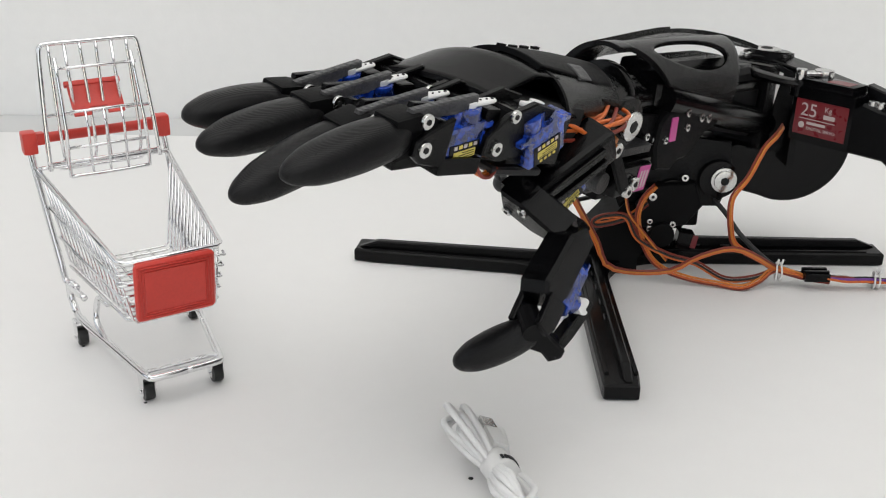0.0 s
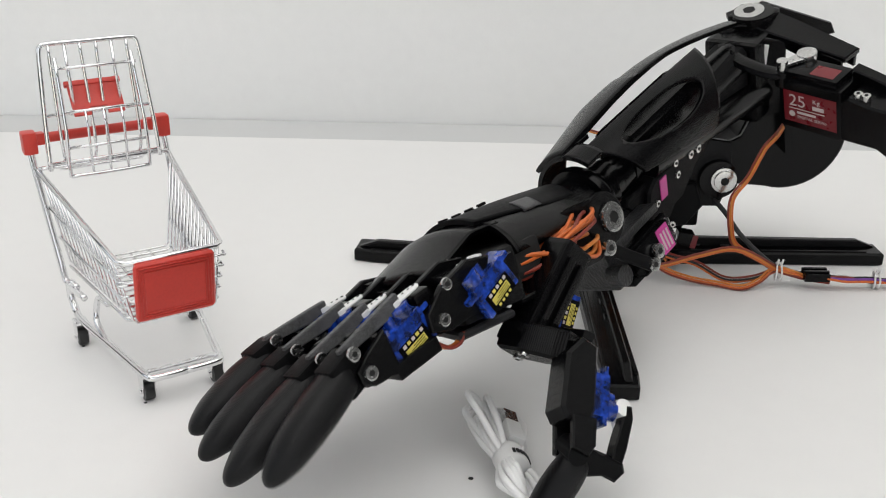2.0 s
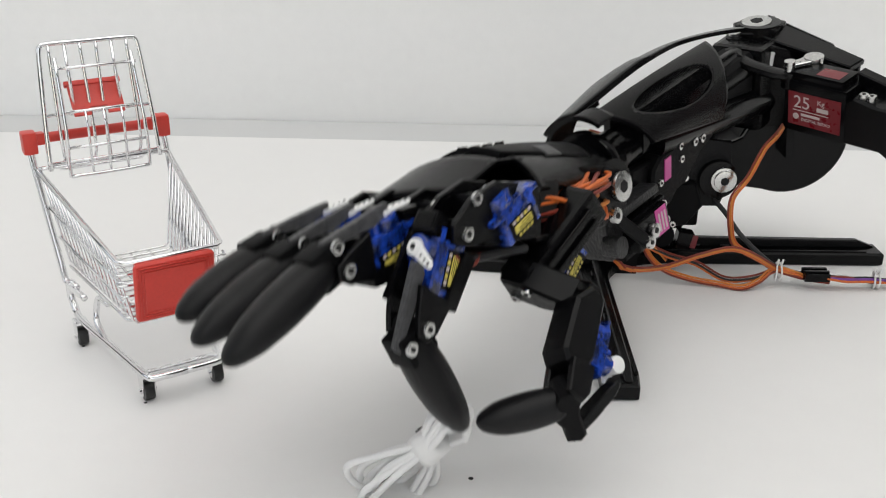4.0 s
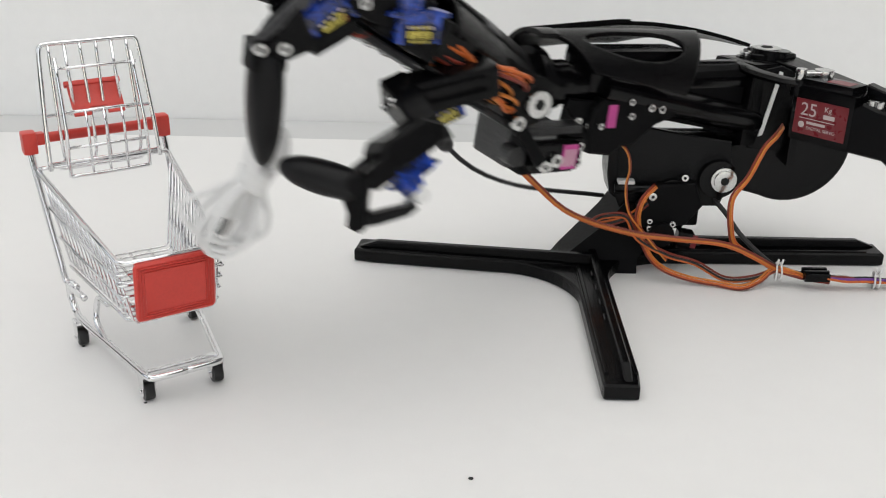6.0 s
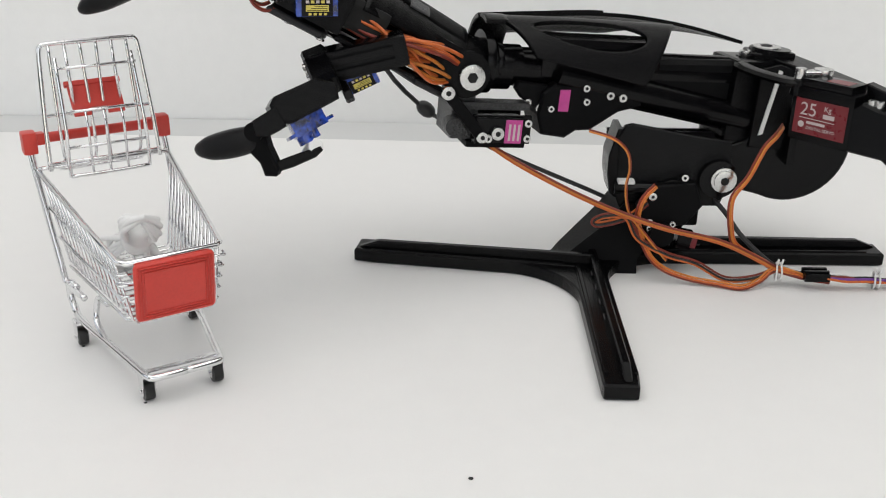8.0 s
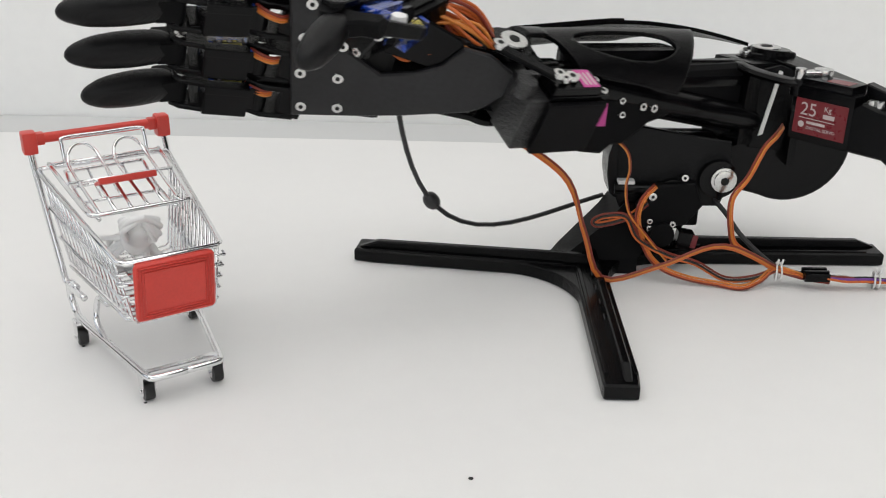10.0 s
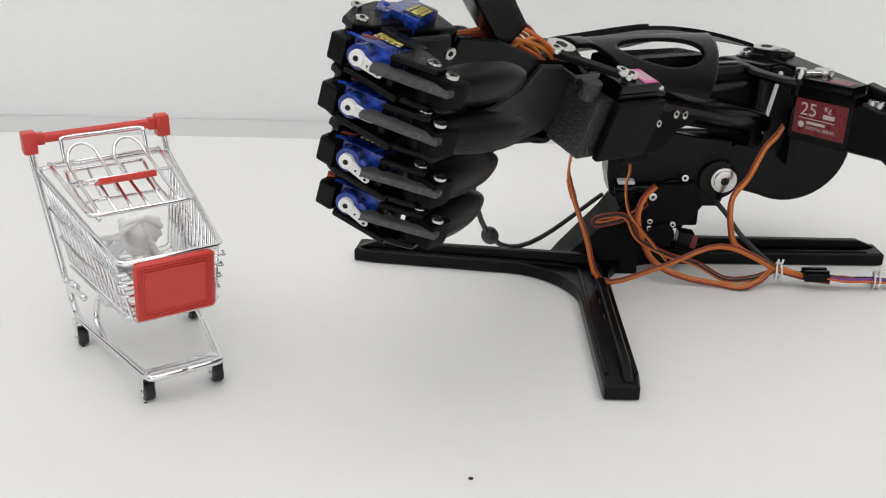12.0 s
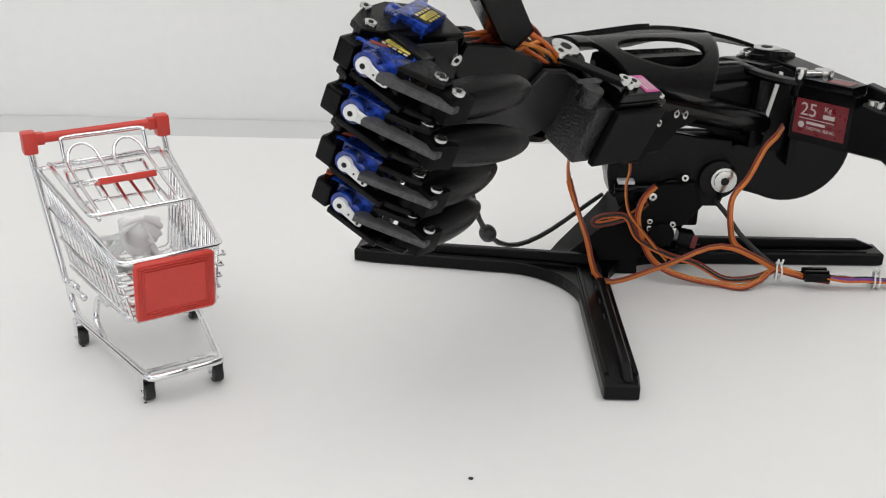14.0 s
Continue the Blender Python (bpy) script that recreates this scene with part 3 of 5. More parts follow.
    box(bm, -0.0180, 0.0170, 0.0015, 0.0190, 0.0170, 0.0225, seat, bevel=0.001)
    servo = part("large_servo", bm, SHINY, up2, "large black servo with a dark red label", smooth=True)
    bm = nb()
    box(bm, -0.0175, 0.0175, -0.0003, 0.0002, -0.0115, 0.0105, seat)
    box(bm, -0.002, 0.013, 0.004, 0.014, 0.0224, 0.0227, seat)
    part("servo_label", bm, REDLB, servo, "dark red label with pale print")
    face = seat @ Matrix.Translation((-0.0175, -0.0004, -0.0115)) @ pose(0, 0, 0, 90)
    servo_text("25", 0.0115, face @ Matrix.Translation((0.0035, 0.0120, 0)), servo)
    servo_text("Kg", 0.0046, face @ Matrix.Translation((0.0195, 0.0165, 0)), servo)
    servo_text("DIGITAL SERVO", 0.0028, face @ Matrix.Translation((0.0090, 0.0035, 0)), servo)
    bm = nb()
    for x0, x1, z0, z1 in ((-0.0140, 0.0100, -0.0015, -0.0011), (0.0020, 0.0095, 0.0006, 0.0032), (-0.0085, 0.0040, -0.0046, -0.0030)):
        box(bm, x0, x1, -0.0006, -0.0003, z0, z1, seat)
    cyl(bm, 0.0020, 0.0003, seat @ Matrix.Translation((-0.0120, -0.00045, -0.0055)) @ X90, 14)
    part("label_print", bm, INK, servo)
    # bracket past the servo
    bm = nb()
    prism(bm, [(0.0195, -0.0165), (0.0195, 0.0110), (0.0250, 0.0150), (0.0360, 0.0125), (0.0480, 0.0120), (0.0640, 0.0090), (0.0660, -0.0120), (0.0600, -0.0215), (0.0520, -0.0225), (0.0420, -0.0165)], 0.022, seat @ Matrix.Translation((0, 0.011, 0)) @ X90, bevel=0.0012)
    prism(bm, [(0.0175, 0.0080), (0.0175, 0.0230), (0.0300, 0.0200), (0.0560, 0.0130), (0.0560, 0.0040)], 0.008, seat @ Matrix.Translation((0, 0.021, 0)) @ X90, bevel=0.0008)
    bracket = part("servo_bracket", bm, BLACK, up2)
    for x in (0.0285, 0.0335):
        bm = nb()
        screw(bm, seat @ Vector((x, 0.005, 0.0148)), (0, 0, 1), 0.0026, 0.004, hole=1)
        part("screw", bm, [STEEL, DARK], bracket, "steel socket screw")
    # output arm and curved rod
    bm = nb()
    hub, tip_ = Vector((0.0170, -0.0655, 0.0245)), Vector((0.0010, -0.0700, 0.0245))
    cyl(bm, 0.0060, 0.0040, Matrix.Translation(hub), 20, bevel=0.0006)
    arm = along_z(hub, tip_, (0, 0, 1))
    prism(bm, [(0.0, -0.0048), (0.0, 0.0048), (0.015, 0.0026), (0.015, -0.0026)], 0.0026, arm, bevel=0.0005)
    cyl(bm, 0.0034, 0.0070, Matrix.Translation(tip_), 14, bevel=0.0006)
    for u in (0.3, 0.6):
        cyl(bm, 0.0011, 0.0032, Matrix.Translation(hub.lerp(tip_, u)), 10)
    part("output_arm", bm, STEEL, up2, "bright metal servo arm", smooth=True)
    bm = nb()
    arc = smooth_path([(0.0010, -0.0700, 0.0185), (-0.006, -0.0650, 0.0185), (-0.0165, -0.0500, 0.0190), (-0.0225, -0.0340, 0.0195), (-0.0225, -0.0200, 0.0195), (-0.0165, -0.0100, 0.0195)], 6)
    tube(bm, arc, 0.0055, 8, flat=0.55)
    cyl(bm, 0.0050, 0.010, Matrix.Translation((0.0010, -0.0700, 0.0160)), 16, bevel=0.0006)
    cyl(bm, 0.0060, 0.030, Matrix.Translation((-0.0165, -0.0080, 0.0080)), 18, bevel=0.0008)
    rod = part("curved_rod", bm, BLACK, up2, smooth=True)
    bm = nb()
    screw(bm, (-0.0165, -0.0080, 0.0245), (0, 0, 1), 0.0040, 0.003, hole=1)
    part("screw", bm, [STEEL, DARK], rod, "steel socket screw")
    up = up2
    bm = nb()
    screw(bm, (0, 0, 0.0262), (0, 0, 1), 0.0100, 0.003, hole=1)
    part("elbow_bolt", bm, [STEEL, DARK], up, "bright steel bolt on the elbow", smooth=True)
    return up, unit


UPPER, SERVO_UNIT = upper_unit()


def shell(bm, x0, x1, a0, a1, radius, nx=20, na=16, hole=None, centre=(0, 0), mi=0, thick=0.0024):
    """Part of a tube along x from angle a0 to a1 (0 is +z, 90 is +y); radius is a function of x or (x, a)."""
    grid = {}
    removed = set()
    if hole:
        cu, cv, ru, rv, skew = hole

        def reach(u, v):
            return math.hypot((u - cu) / ru, (v - cv - skew * (u - cu)) / rv)
        removed = {(i, j) for i in range(nx) for j in range(na) if reach((i + 0.5) / nx, (j + 0.5) / na) < 1}

    def snapped(i, j):
        u, v = i / nx, j / na
        near = [(i - a, j - b) in removed for a in (0, 1) for b in (0, 1)]
        if any(near) and not all(near):
            e = reach(u, v)
            base = cv + skew * (u - cu)
            u2 = cu + (u - cu) / e
            v = cv + skew * (u2 - cu) + (v - base) / e
            u = u2
        return u, v
    for side, off in ((0, 0.0), (1, -thick)):
        for i in range(nx + 1):
            for j in range(na + 1):
                su, sv = snapped(i, j)
                start = x0[0] + (x0[1] - x0[0]) * sv if isinstance(x0, tuple) else x0
                stop = x1[0] + (x1[1] - x1[0]) * sv if isinstance(x1, tuple) else x1
                x = start + (stop - start) * su
                lo = a0(x) if callable(a0) else a0
                hi = a1(x) if callable(a1) else a1
                a = radians(lo + (hi - lo) * sv)
                ry, rz = radius(x)
                grid[side, i, j] = bm.verts.new((x, centre[0] + (ry + off) * math.sin(a), centre[1] + (rz + off) * math.cos(a)))
    keep = {(i, j) for i in range(nx) for j in range(na)} - removed
    for i, j in keep:
        for side in (0, 1):
            q = [grid[side, i, j], grid[side, i + 1, j], grid[side, i + 1, j + 1], grid[side, i, j + 1]]
            f = bm.faces.new(q if side == 0 else q[::-1])
            f.smooth, f.material_index = True, mi
        for (di, dj), (p, q) in (((-1, 0), ((0, 0), (0, 1))), ((1, 0), ((1, 0), (1, 1))), ((0, -1), ((0, 0), (1, 0))), ((0, 1), ((0, 1), (1, 1)))):
            if (i + di, j + dj) not in keep:
                a, b = (i + p[0], j + p[1]), (i + q[0], j + q[1])
                f = bm.faces.new((grid[0, a[0], a[1]], grid[0, b[0], b[1]], grid[1, b[0], b[1]], grid[1, a[0], a[1]]))
                f.material_index = mi
    loose = [v for v in bm.verts if not v.link_faces]
    bmesh.ops.delete(bm, geom=loose, context="VERTS")
    bmesh.ops.recalc_face_normals(bm, faces=bm.faces[:])
    return bm


def forearm():
    """x runs from the elbow to the wrist, y to the thumb side, z up."""
    bm = nb()
    box(bm, -0.012, 0.009, -0.014, 0.0135, -0.036, 0.0195, bevel=0.003)
    cyl(bm, 0.0135, 0.056, Matrix.Translation((0, 0, -0.008)), 26)
    fore = part("forearm", bm, BLACK, ARM)
    bm = nb()
    cyl(bm, 0.0125, 0.185, Matrix.Translation((0.1, 0, 0.0005)) @ Y90, 24)
    part("core_tube", bm, SHINY, fore, smooth=True)
    for y in (-0.009, 0.011):
        bm = nb()
        cyl(bm, 0.0095, 0.155, Matrix.Translation((0.084, y, -0.0145)) @ pose(0, 0, 0, 0, -10.6, 0) @ Y90, 18)
        part("lower_tube", bm, SHINY, fore, smooth=True)
    bm = nb()
    box(bm, 0.006, 0.034, -0.018, 0.018, -0.043, 0.0135, bevel=0.004)
    part("tube_clamp", bm, BLACK, fore)
    bm = nb()
    prism(bm, [(0.030, 0.0120), (0.165, 0.0085), (0.165, -0.0050), (0.1065, -0.0225), (0.030, -0.0360)], 0.024, X90, bevel=0.003)
    part("tube_bed", bm, MATT, fore)
    # sleeve with a long oval opening
    bm = nb()

    def rad(x):
        return 0.0275, 0.0325 + 0.0010 * math.sin((x - 0.08) * 25)
    shell(bm, (0.078, 0.104), (0.206, 0.180), 2, lambda x: 97 - 27 * max(x - 0.104, 0) / 0.076, rad, 46, 40, (0.50, 0.44, 0.36, 0.25, 0.0))
    part("sleeve", bm, BLACK, fore)
    # block added inside so that the sleeve's opening looks dark
    bm = nb()
    box(bm, 0.088, 0.172, -0.014, 0.014, -0.004, 0.0222, bevel=0.006)
    part("cavity_filler", bm, SHINY, fore)
    # arched strap over the sleeve
    bm = nb()

    def rad2(x):
        k = (x - 0.022) / 0.186
        return 0.0300 + 0.0135 * math.sin(min(max(k, 0) * 3.2, 1.57)) - 0.012 * max(k - 0.70, 0) / 0.3, 0.0235 + 0.0135 * math.sin(min(max(k, 0) * 3.0, 1.57)) - 0.0050 * max(k - 0.60, 0) / 0.4
    shell(bm, 0.024, 0.208, lambda x: -12 - 46 * min(max(x - 0.022, 0) / 0.09, 1), lambda x: 4 - 18 * min(max(x - 0.022, 0) / 0.07, 1), rad2, 30, 10)
    shell(bm, 0.124, 0.209, -59, -13.5, lambda x: (rad2(x)[0] + 0.0012, rad2(x)[1] + 0.0012), 16, 10)
    shell(bm, 0.186, 0.211, -112, -12, lambda x: (0.0275, 0.0330), 8, 24)
    shell(bm, 0.196, 0.2105, -14, 22, lambda x: (0.0282, 0.0330), 6, 10)
    part("arched_strap", bm, BLACK, fore)
    bm = nb()
    cyl(bm, 0.0200, 0.006, Matrix.Translation((0.2065, 0, 0.003)) @ Y90, 40, bevel=0.0012)
    cyl(bm, 0.0150, 0.004, Matrix.Translation((0.1985, 0, 0.002)) @ Y90, 40, bevel=0.001)
    cyl(bm, 0.0125, 0.018, Matrix.Translation((0.192, 0, 0.002)) @ Y90, 30)
    part("front_flange", bm, SHINY, fore, smooth=True)
    # servo carrier below
    bm = nb()
    prism(bm, [(0.100, -0.0090), (0.1620, -0.0060), (0.1700, -0.0120), (0.1725, -0.0264), (0.1680, -0.0394), (0.1514, -0.0415), (0.1442, -0.0364), (0.1343, -0.0359), (0.1161, -0.0234), (0.100, -0.0190)], 0.030, Matrix.Translation((0, 0.004, 0)) @ X90, bevel=0.0015)
    prism(bm, [(0.166, -0.008), (0.1860, -0.0060), (0.1880, -0.0110), (0.1830, -0.0170), (0.166, -0.0270)], 0.006, Matrix.Translation((0, 0.012, 0)) @ X90, bevel=0.001)
    carrier = part("servo_carrier", bm, MATT, fore)
    bm = nb()
    box(bm, 0.1520, 0.1590, 0.0190, 0.0196, -0.0235, -0.0095)
    part("servo_label", bm, PINK, carrier, "magenta label of a small servo")
    for x, z, r in ((0.1241, -0.0123, 0.0028), (0.1150, -0.0136, 0.0028), (0.1415, -0.0080, 0.0024), (0.1401, -0.0168, 0.0024), (0.1700, -0.0225, 0.0030), (0.1790, -0.0190, 0.0024), (0.1640, -0.0220, 0.0022)):
        bm = nb()
        screw(bm, (x, 0.0197 if x < 0.168 else 0.0160, z), (0, 1, 0), r, hole=1)
        part("screw", bm, [STEEL, DARK], carrier, "steel socket screw")
    return fore


FOREARM = forearm()


def wrist():
    """Turns with the forearm roll; the origin is the wrist axis."""
    bm = nb()
    bmesh.ops.create_uvsphere(bm, u_segments=24, v_segments=16, radius=0.0165, matrix=Matrix.Translation((-0.010, 0, 0.002)))
    cyl(bm, 0.0145, 0.022, Matrix.Translation((-0.024, 0, 0)) @ Y90, 26)
    w = part("wrist", bm, SHINY, ARM, smooth=True)
    bm = nb()
    box(bm, -0.010, 0.004, -0.012, 0.020, -0.024, -0.006, bevel=0.002)
    box(bm, -0.012, 0.005, -0.013, 0.021, -0.0425, -0.018, bevel=0.0015)
    cyl(bm, 0.0060, 0.010, Matrix.Translation((0.0045, 0.024, -0.0330)) @ X90, 20, bevel=0.0008)
    box(bm, -0.0450, 0.003, 0.012, 0.024, -0.0228, -0.0180, bevel=0.0008)
    part("wrist_bracket", bm, SPECK, w, "rough 3D-printed black wrist bracket")
    bm = nb()
    box(bm, -0.0410, -0.0085, 0.010, 0.0300, -0.0432, -0.0265, bevel=0.0012)
    box(bm, -0.0470, -0.0085, 0.022, 0.0250, -0.0440, -0.0258, bevel=0.0006)
    servo = part("wrist_servo", bm, SHINY, w)
    bm = nb()
    box(bm, -0.0390, -0.0280, 0.0300, 0.0304, -0.0422, -0.0272)
    for k in range(3):
        box(bm, -0.0376 + 0.0030 * k, -0.0362 + 0.0030 * k, 0.0303, 0.0306, -0.0405, -0.0300, mi=1)
    part("servo_label", bm, [PINK, INK], servo, "magenta label of a small servo")
    bm = nb()
    box(bm, -0.0455, -0.0060, -0.0130, 0.0215, -0.0478, -0.0436, bevel=0.0012)
    box(bm, -0.0450, -0.0085, -0.0115, 0.0095, -0.0440, -0.0240, bevel=0.0012)
    part("servo_cover", bm, MATT, w, "matt black servo cover plate")
    for x, z in ((-0.0445, -0.0304), (-0.0448, -0.0403)):
        bm = nb()
        screw(bm, (x, 0.0256, z), (0, 1, 0), 0.0026, hole=1)
        part("screw", bm, [STEEL, DARK], servo, "steel socket screw")
    bm = nb()
    a, b = Vector((0.0130, 0.0335, -0.0101)), Vector((-0.0114, 0.0335, -0.0371))
    d = (b - a).normalized()
    n = Vector((-d.z, 0, d.x)) * 0.0036
    mid = Matrix.Translation((0, 0.0335, 0)) @ X90
    prism(bm, [(a.x + n.x, a.z + n.z), (b.x + n.x, b.z + n.z), (b.x - n.x, b.z - n.z), (a.x - n.x, a.z - n.z)], 0.003, mid, bevel=0.0006)
    link = part("push_rod", bm, MATT, w, "black flat push rod")
    for p, r in ((a, 0.0042), (b, 0.0036), (Vector((-0.0224, 0.0300, -0.0355)), 0.0042), (Vector((-0.0160, 0.0310, -0.0385)), 0.0026)):
        bm = nb()
        screw(bm, p + Vector((0, 0.002, 0)), (0, 1, 0), r, 0.003, hole=1)
        part("screw", bm, [STEEL, DARK], link, "steel socket screw", smooth=True)
    return w


WRIST = wrist()


def small_servo(bm_parent, m, name="small_servo", side=1, ear=0.016):
    """A small blue servo under a part: label face towards +y; x along its length, z towards its shaft."""
    bm = nb()
    box(bm, -0.0115, 0.0115, -0.006, 0.006, -0.008, 0.008, m, bevel=0.0008)
    box(bm, -0.016, ear, -0.0058, 0.0058, 0.0045, 0.0068, m, bevel=0.0004)
    cyl(bm, 0.0058, 0.006, m @ Matrix.Translation((side * 0.0055, 0, 0.0105)), 18, bevel=0.0005)
    cyl(bm, 0.0030, 0.006, m @ Matrix.Translation((side * -0.001, 0, 0.0100)), 14)
    s = part(name, bm, BLUE, bm_parent, "small clear blue plastic servo", smooth=True)
    bm = nb()
    box(bm, -0.0085, 0.0085, 0.0058, 0.0063, -0.0077, 0.0012, m)
    box(bm, -0.0062, 0.0062, 0.0062, 0.0065, -0.0052, -0.0018, m, mi=1)
    for k in range(5):
        box(bm, -0.0068 + k * 0.0028, -0.0050 + k * 0.0028, 0.0062, 0.0065, -0.0008, 0.0007, m, mi=1 if k % 2 else 2)
    for k in range(4):
        box(bm, -0.0052 + k * 0.0028, -0.0036 + k * 0.0028, 0.0062, 0.0065, -0.0072, -0.0060, m, mi=1)
    for k in range(3):
        box(bm, -0.0055, 0.0055 - 0.002 * k, 0.0064, 0.0066, -0.0047 + 0.0010 * k, -0.0044 + 0.0010 * k, m, mi=0)
    return s, (bm, [SHINY, YELLOW, INK])


def arch(bm):
    """Lowers the little-finger side, as the knuckles arch."""
    for v in bm.verts:
        v.co.z += 0.10 * min(v.co.y - 0.030, 0) * min(max(v.co.x, 0) / 0.07, 1)
    return bm


def palm_edge(x):
    """How far the palm reaches to its little-finger side."""
    return 0.0125 + 0.252 * max(x, 0.020)


def slim(bm):
    """Draws the little-finger side in towards the wrist."""
    for v in bm.verts:
        if v.co.y < 0:
            wide = 0.0205 + 0.0245 * min(max(v.co.x / 0.10, 0), 1) ** 0.85
            v.co.y *= min(palm_edge(v.co.x) / wide, 1)
    return bm


def palm():
    """x runs to the fingers, y to the thumb side, z to the back of the palm."""
    def half(x):
        k = min(max(x / 0.10, 0), 1)
        return 0.0205 + 0.0245 * k ** 0.85

    def back(x):
        return 0.0165 + 0.005 * math.sin(min(x / 0.09, 1.2) * 1.9)

    # back shell near the wrist
    bm = nb()
    shell(bm, -0.012, 0.078, -105, lambda x: 78 + 14 * max(0, 1 - x / 0.03), lambda x: (half(x), back(x) + 0.004), 26, 30, centre=(0.003, 0))
    pal = part("palm", slim(arch(bm)), BLACK, ARM)
    bm = nb()
    shell(bm, 0.006, 0.082, -62, lambda x: 46 - 14 * max(x - 0.03, 0) / 0.05, lambda x: (half(x) + 0.0022, back(x) + 0.0062), 20, 20)
    wrist_plate = part("wrist_plate", slim(arch(bm)), MATT, pal)
    for k in range(4):
        bm = nb()
        box(bm, 0.048 + 0.009 * k, 0.053 + 0.009 * k, -0.0065, -0.0040, 0.0268, 0.0283, bevel=0.0005)
        part("notch_rib", arch(bm), MATT, wrist_plate)
    bm = nb()
    shell(bm, 0.036, 0.050, 24, 43, lambda x: (half(x) + 0.0026, back(x) + 0.0067), 6, 6)
    part("scuffed_patch", slim(arch(bm)), GREYLINK, wrist_plate, "scuffed grey patch of printed plastic")
    # back cover over the knuckles
    bm = nb()
    shell(bm, 0.072, 0.116, -58, 36, lambda x: (0.048, back(0.07) + 0.0030 - 0.55 * max(x - 0.090, 0)), 14, 24)
    part("back_cover", arch(bm), BLACK, pal)
    # palm plate with screws, cut away beside the thumb
    bm = nb()
    out = [(0.110, -0.0368), (0.1225, 0.028), (0.1270, 0.046), (0.094, 0.048), (0.0885, 0.036), (0.0875, 0.0125), (0.0674, 0.0029), (0.050, 0.0085), (0.0364, 0.0167), (0.0277, 0.0308), (0.012, 0.030), (-0.004, 0.022), (-0.006, 0.010), (0.0047, -0.0040), (0.0128, -0.0098), (0.0489, -0.0217), (0.0759, -0.0290)]
    prism(bm, out, 0.004, Matrix.Translation((0, 0, -0.0180)), bevel=0.001)
    plate = part("palm_plate", bm, WORN_SHEEN, pal)
    for x, y in ((0.1126, 0.0371), (0.1126, 0.0162), (0.1104, -0.0066), (0.1057, -0.0286), (0.0926, 0.0400), (0.0918, 0.0160), (0.0898, -0.0049), (0.0857, -0.0246)):
        bm = nb()
        screw(bm, (x, y, -0.0203), (0, 0, -1), 0.0032, hole=1)
        part("screw", bm, [STEEL, DARK], plate, "steel socket screw")
    bm = nb()
    shell(bm, -0.008, 0.112, -142, -80, lambda x: (half(x) - 0.001, 0.0195), 16, 10, centre=(0.003, 0))
    part("edge_wall", slim(bm), BLACK, pal)
    bm = nb()
    box(bm, 0.060, 0.108, -0.041, 0.040, -0.0085, 0.010, bevel=0.004)
    box(bm, 0.104, 0.116, -0.036, 0.040, -0.0085, 0.006, bevel=0.003)
    part("inner_frame", slim(arch(bm)), DARK, pal)
    # knuckle housings, one for each finger
    for k in range(4):
        x1, y, kz = KNUCKLES[k]
        kz += 0.0054
        up = Matrix.Translation((0, 0, kz))
        bm = nb()
        box(bm, x1 - (0.050 if k == 0 else 0.026), x1 - 0.012, y - 0.0105, y + 0.0095, -0.013 if k == 0 else -0.0085, 0.0095, up, bevel=0.0018)
        prism(bm, [(x1 - 0.022, -0.0085), (x1 - 0.004, -0.0115), (x1 + 0.007, -0.009), (x1 + 0.007, -0.001), (x1 - 0.004, 0.0085), (x1 - 0.020, 0.0145), (x1 - 0.034, 0.0125)], 0.0035, Matrix.Translation((0, y + 0.0088, kz)) @ X90, bevel=0.0006)
        prism(bm, [(x1 - 0.022, -0.0085), (x1 - 0.004, -0.0115), (x1 + 0.007, -0.009), (x1 + 0.007, -0.001), (x1 - 0.004, 0.0085), (x1 - 0.020, 0.0145), (x1 - 0.034, 0.0125)], 0.0035, Matrix.Translation((0, y - 0.0098, kz)) @ X90, bevel=0.0006)
        house = part("knuckle_housing", bm, BLACK, pal)
        for x, z, r in ((x1, kz - 0.0054, 0.0030), (x1 - 0.006, kz + 0.0085, 0.0028)):
            bm = nb()
            screw(bm, (x, y + 0.0112, z), (0, 1, 0), r, hole=1)
            part("screw", bm, [STEEL, DARK], house, "steel socket screw")
        bm = nb()
        box(bm, x1 - 0.036, x1 - 0.024, y - 0.002, y + 0.002, 0.0095, 0.0118, up, bevel=0.001)
        cyl(bm, 0.0034, 0.004, Matrix.Translation((x1 - 0.034, y, 0.0105 + kz)), 14)
        part("servo_horn", bm, NYLON, house, "white nylon servo horn")
    # wrist fork and its big bolt
    for sgn in (-1, 1):
        bm = nb()
        cyl(bm, 0.0145, 0.0040, Matrix.Translation((0, sgn * (0.0275 if sgn > 0 else 0.0185), 0)) @ X90, 28, bevel=0.0008)
        box(bm, 0.0, 0.030, sgn * 0.0250 if sgn > 0 else -0.0165, sgn * 0.0290 if sgn > 0 else -0.0205, -0.0125, 0.0125, bevel=0.0015)
        part("wrist_fork", bm, BLACK, pal)
    bm = nb()
    screw(bm, (-0.0027, 0.0312, 0), (0, 1, 0), 0.0082, 0.003, hole=1)
    part("wrist_bolt", bm, [STEEL, DARK], pal, "big bright steel wrist bolt", smooth=True)
    bm = nb()
    prism(bm, [(0.016, 0.014), (0.040, 0.012), (0.072, 0.016), (0.088, 0.032), (0.086, 0.046), (0.060, 0.044), (0.030, 0.034)], 0.003, Matrix.Translation((0, 0, -0.0155)), bevel=0.0008)
    part("wire_guard", bm, BLACK, pal)
    # wires that run from the wrist to the knuckle servos
    rnd = random.Random(4)
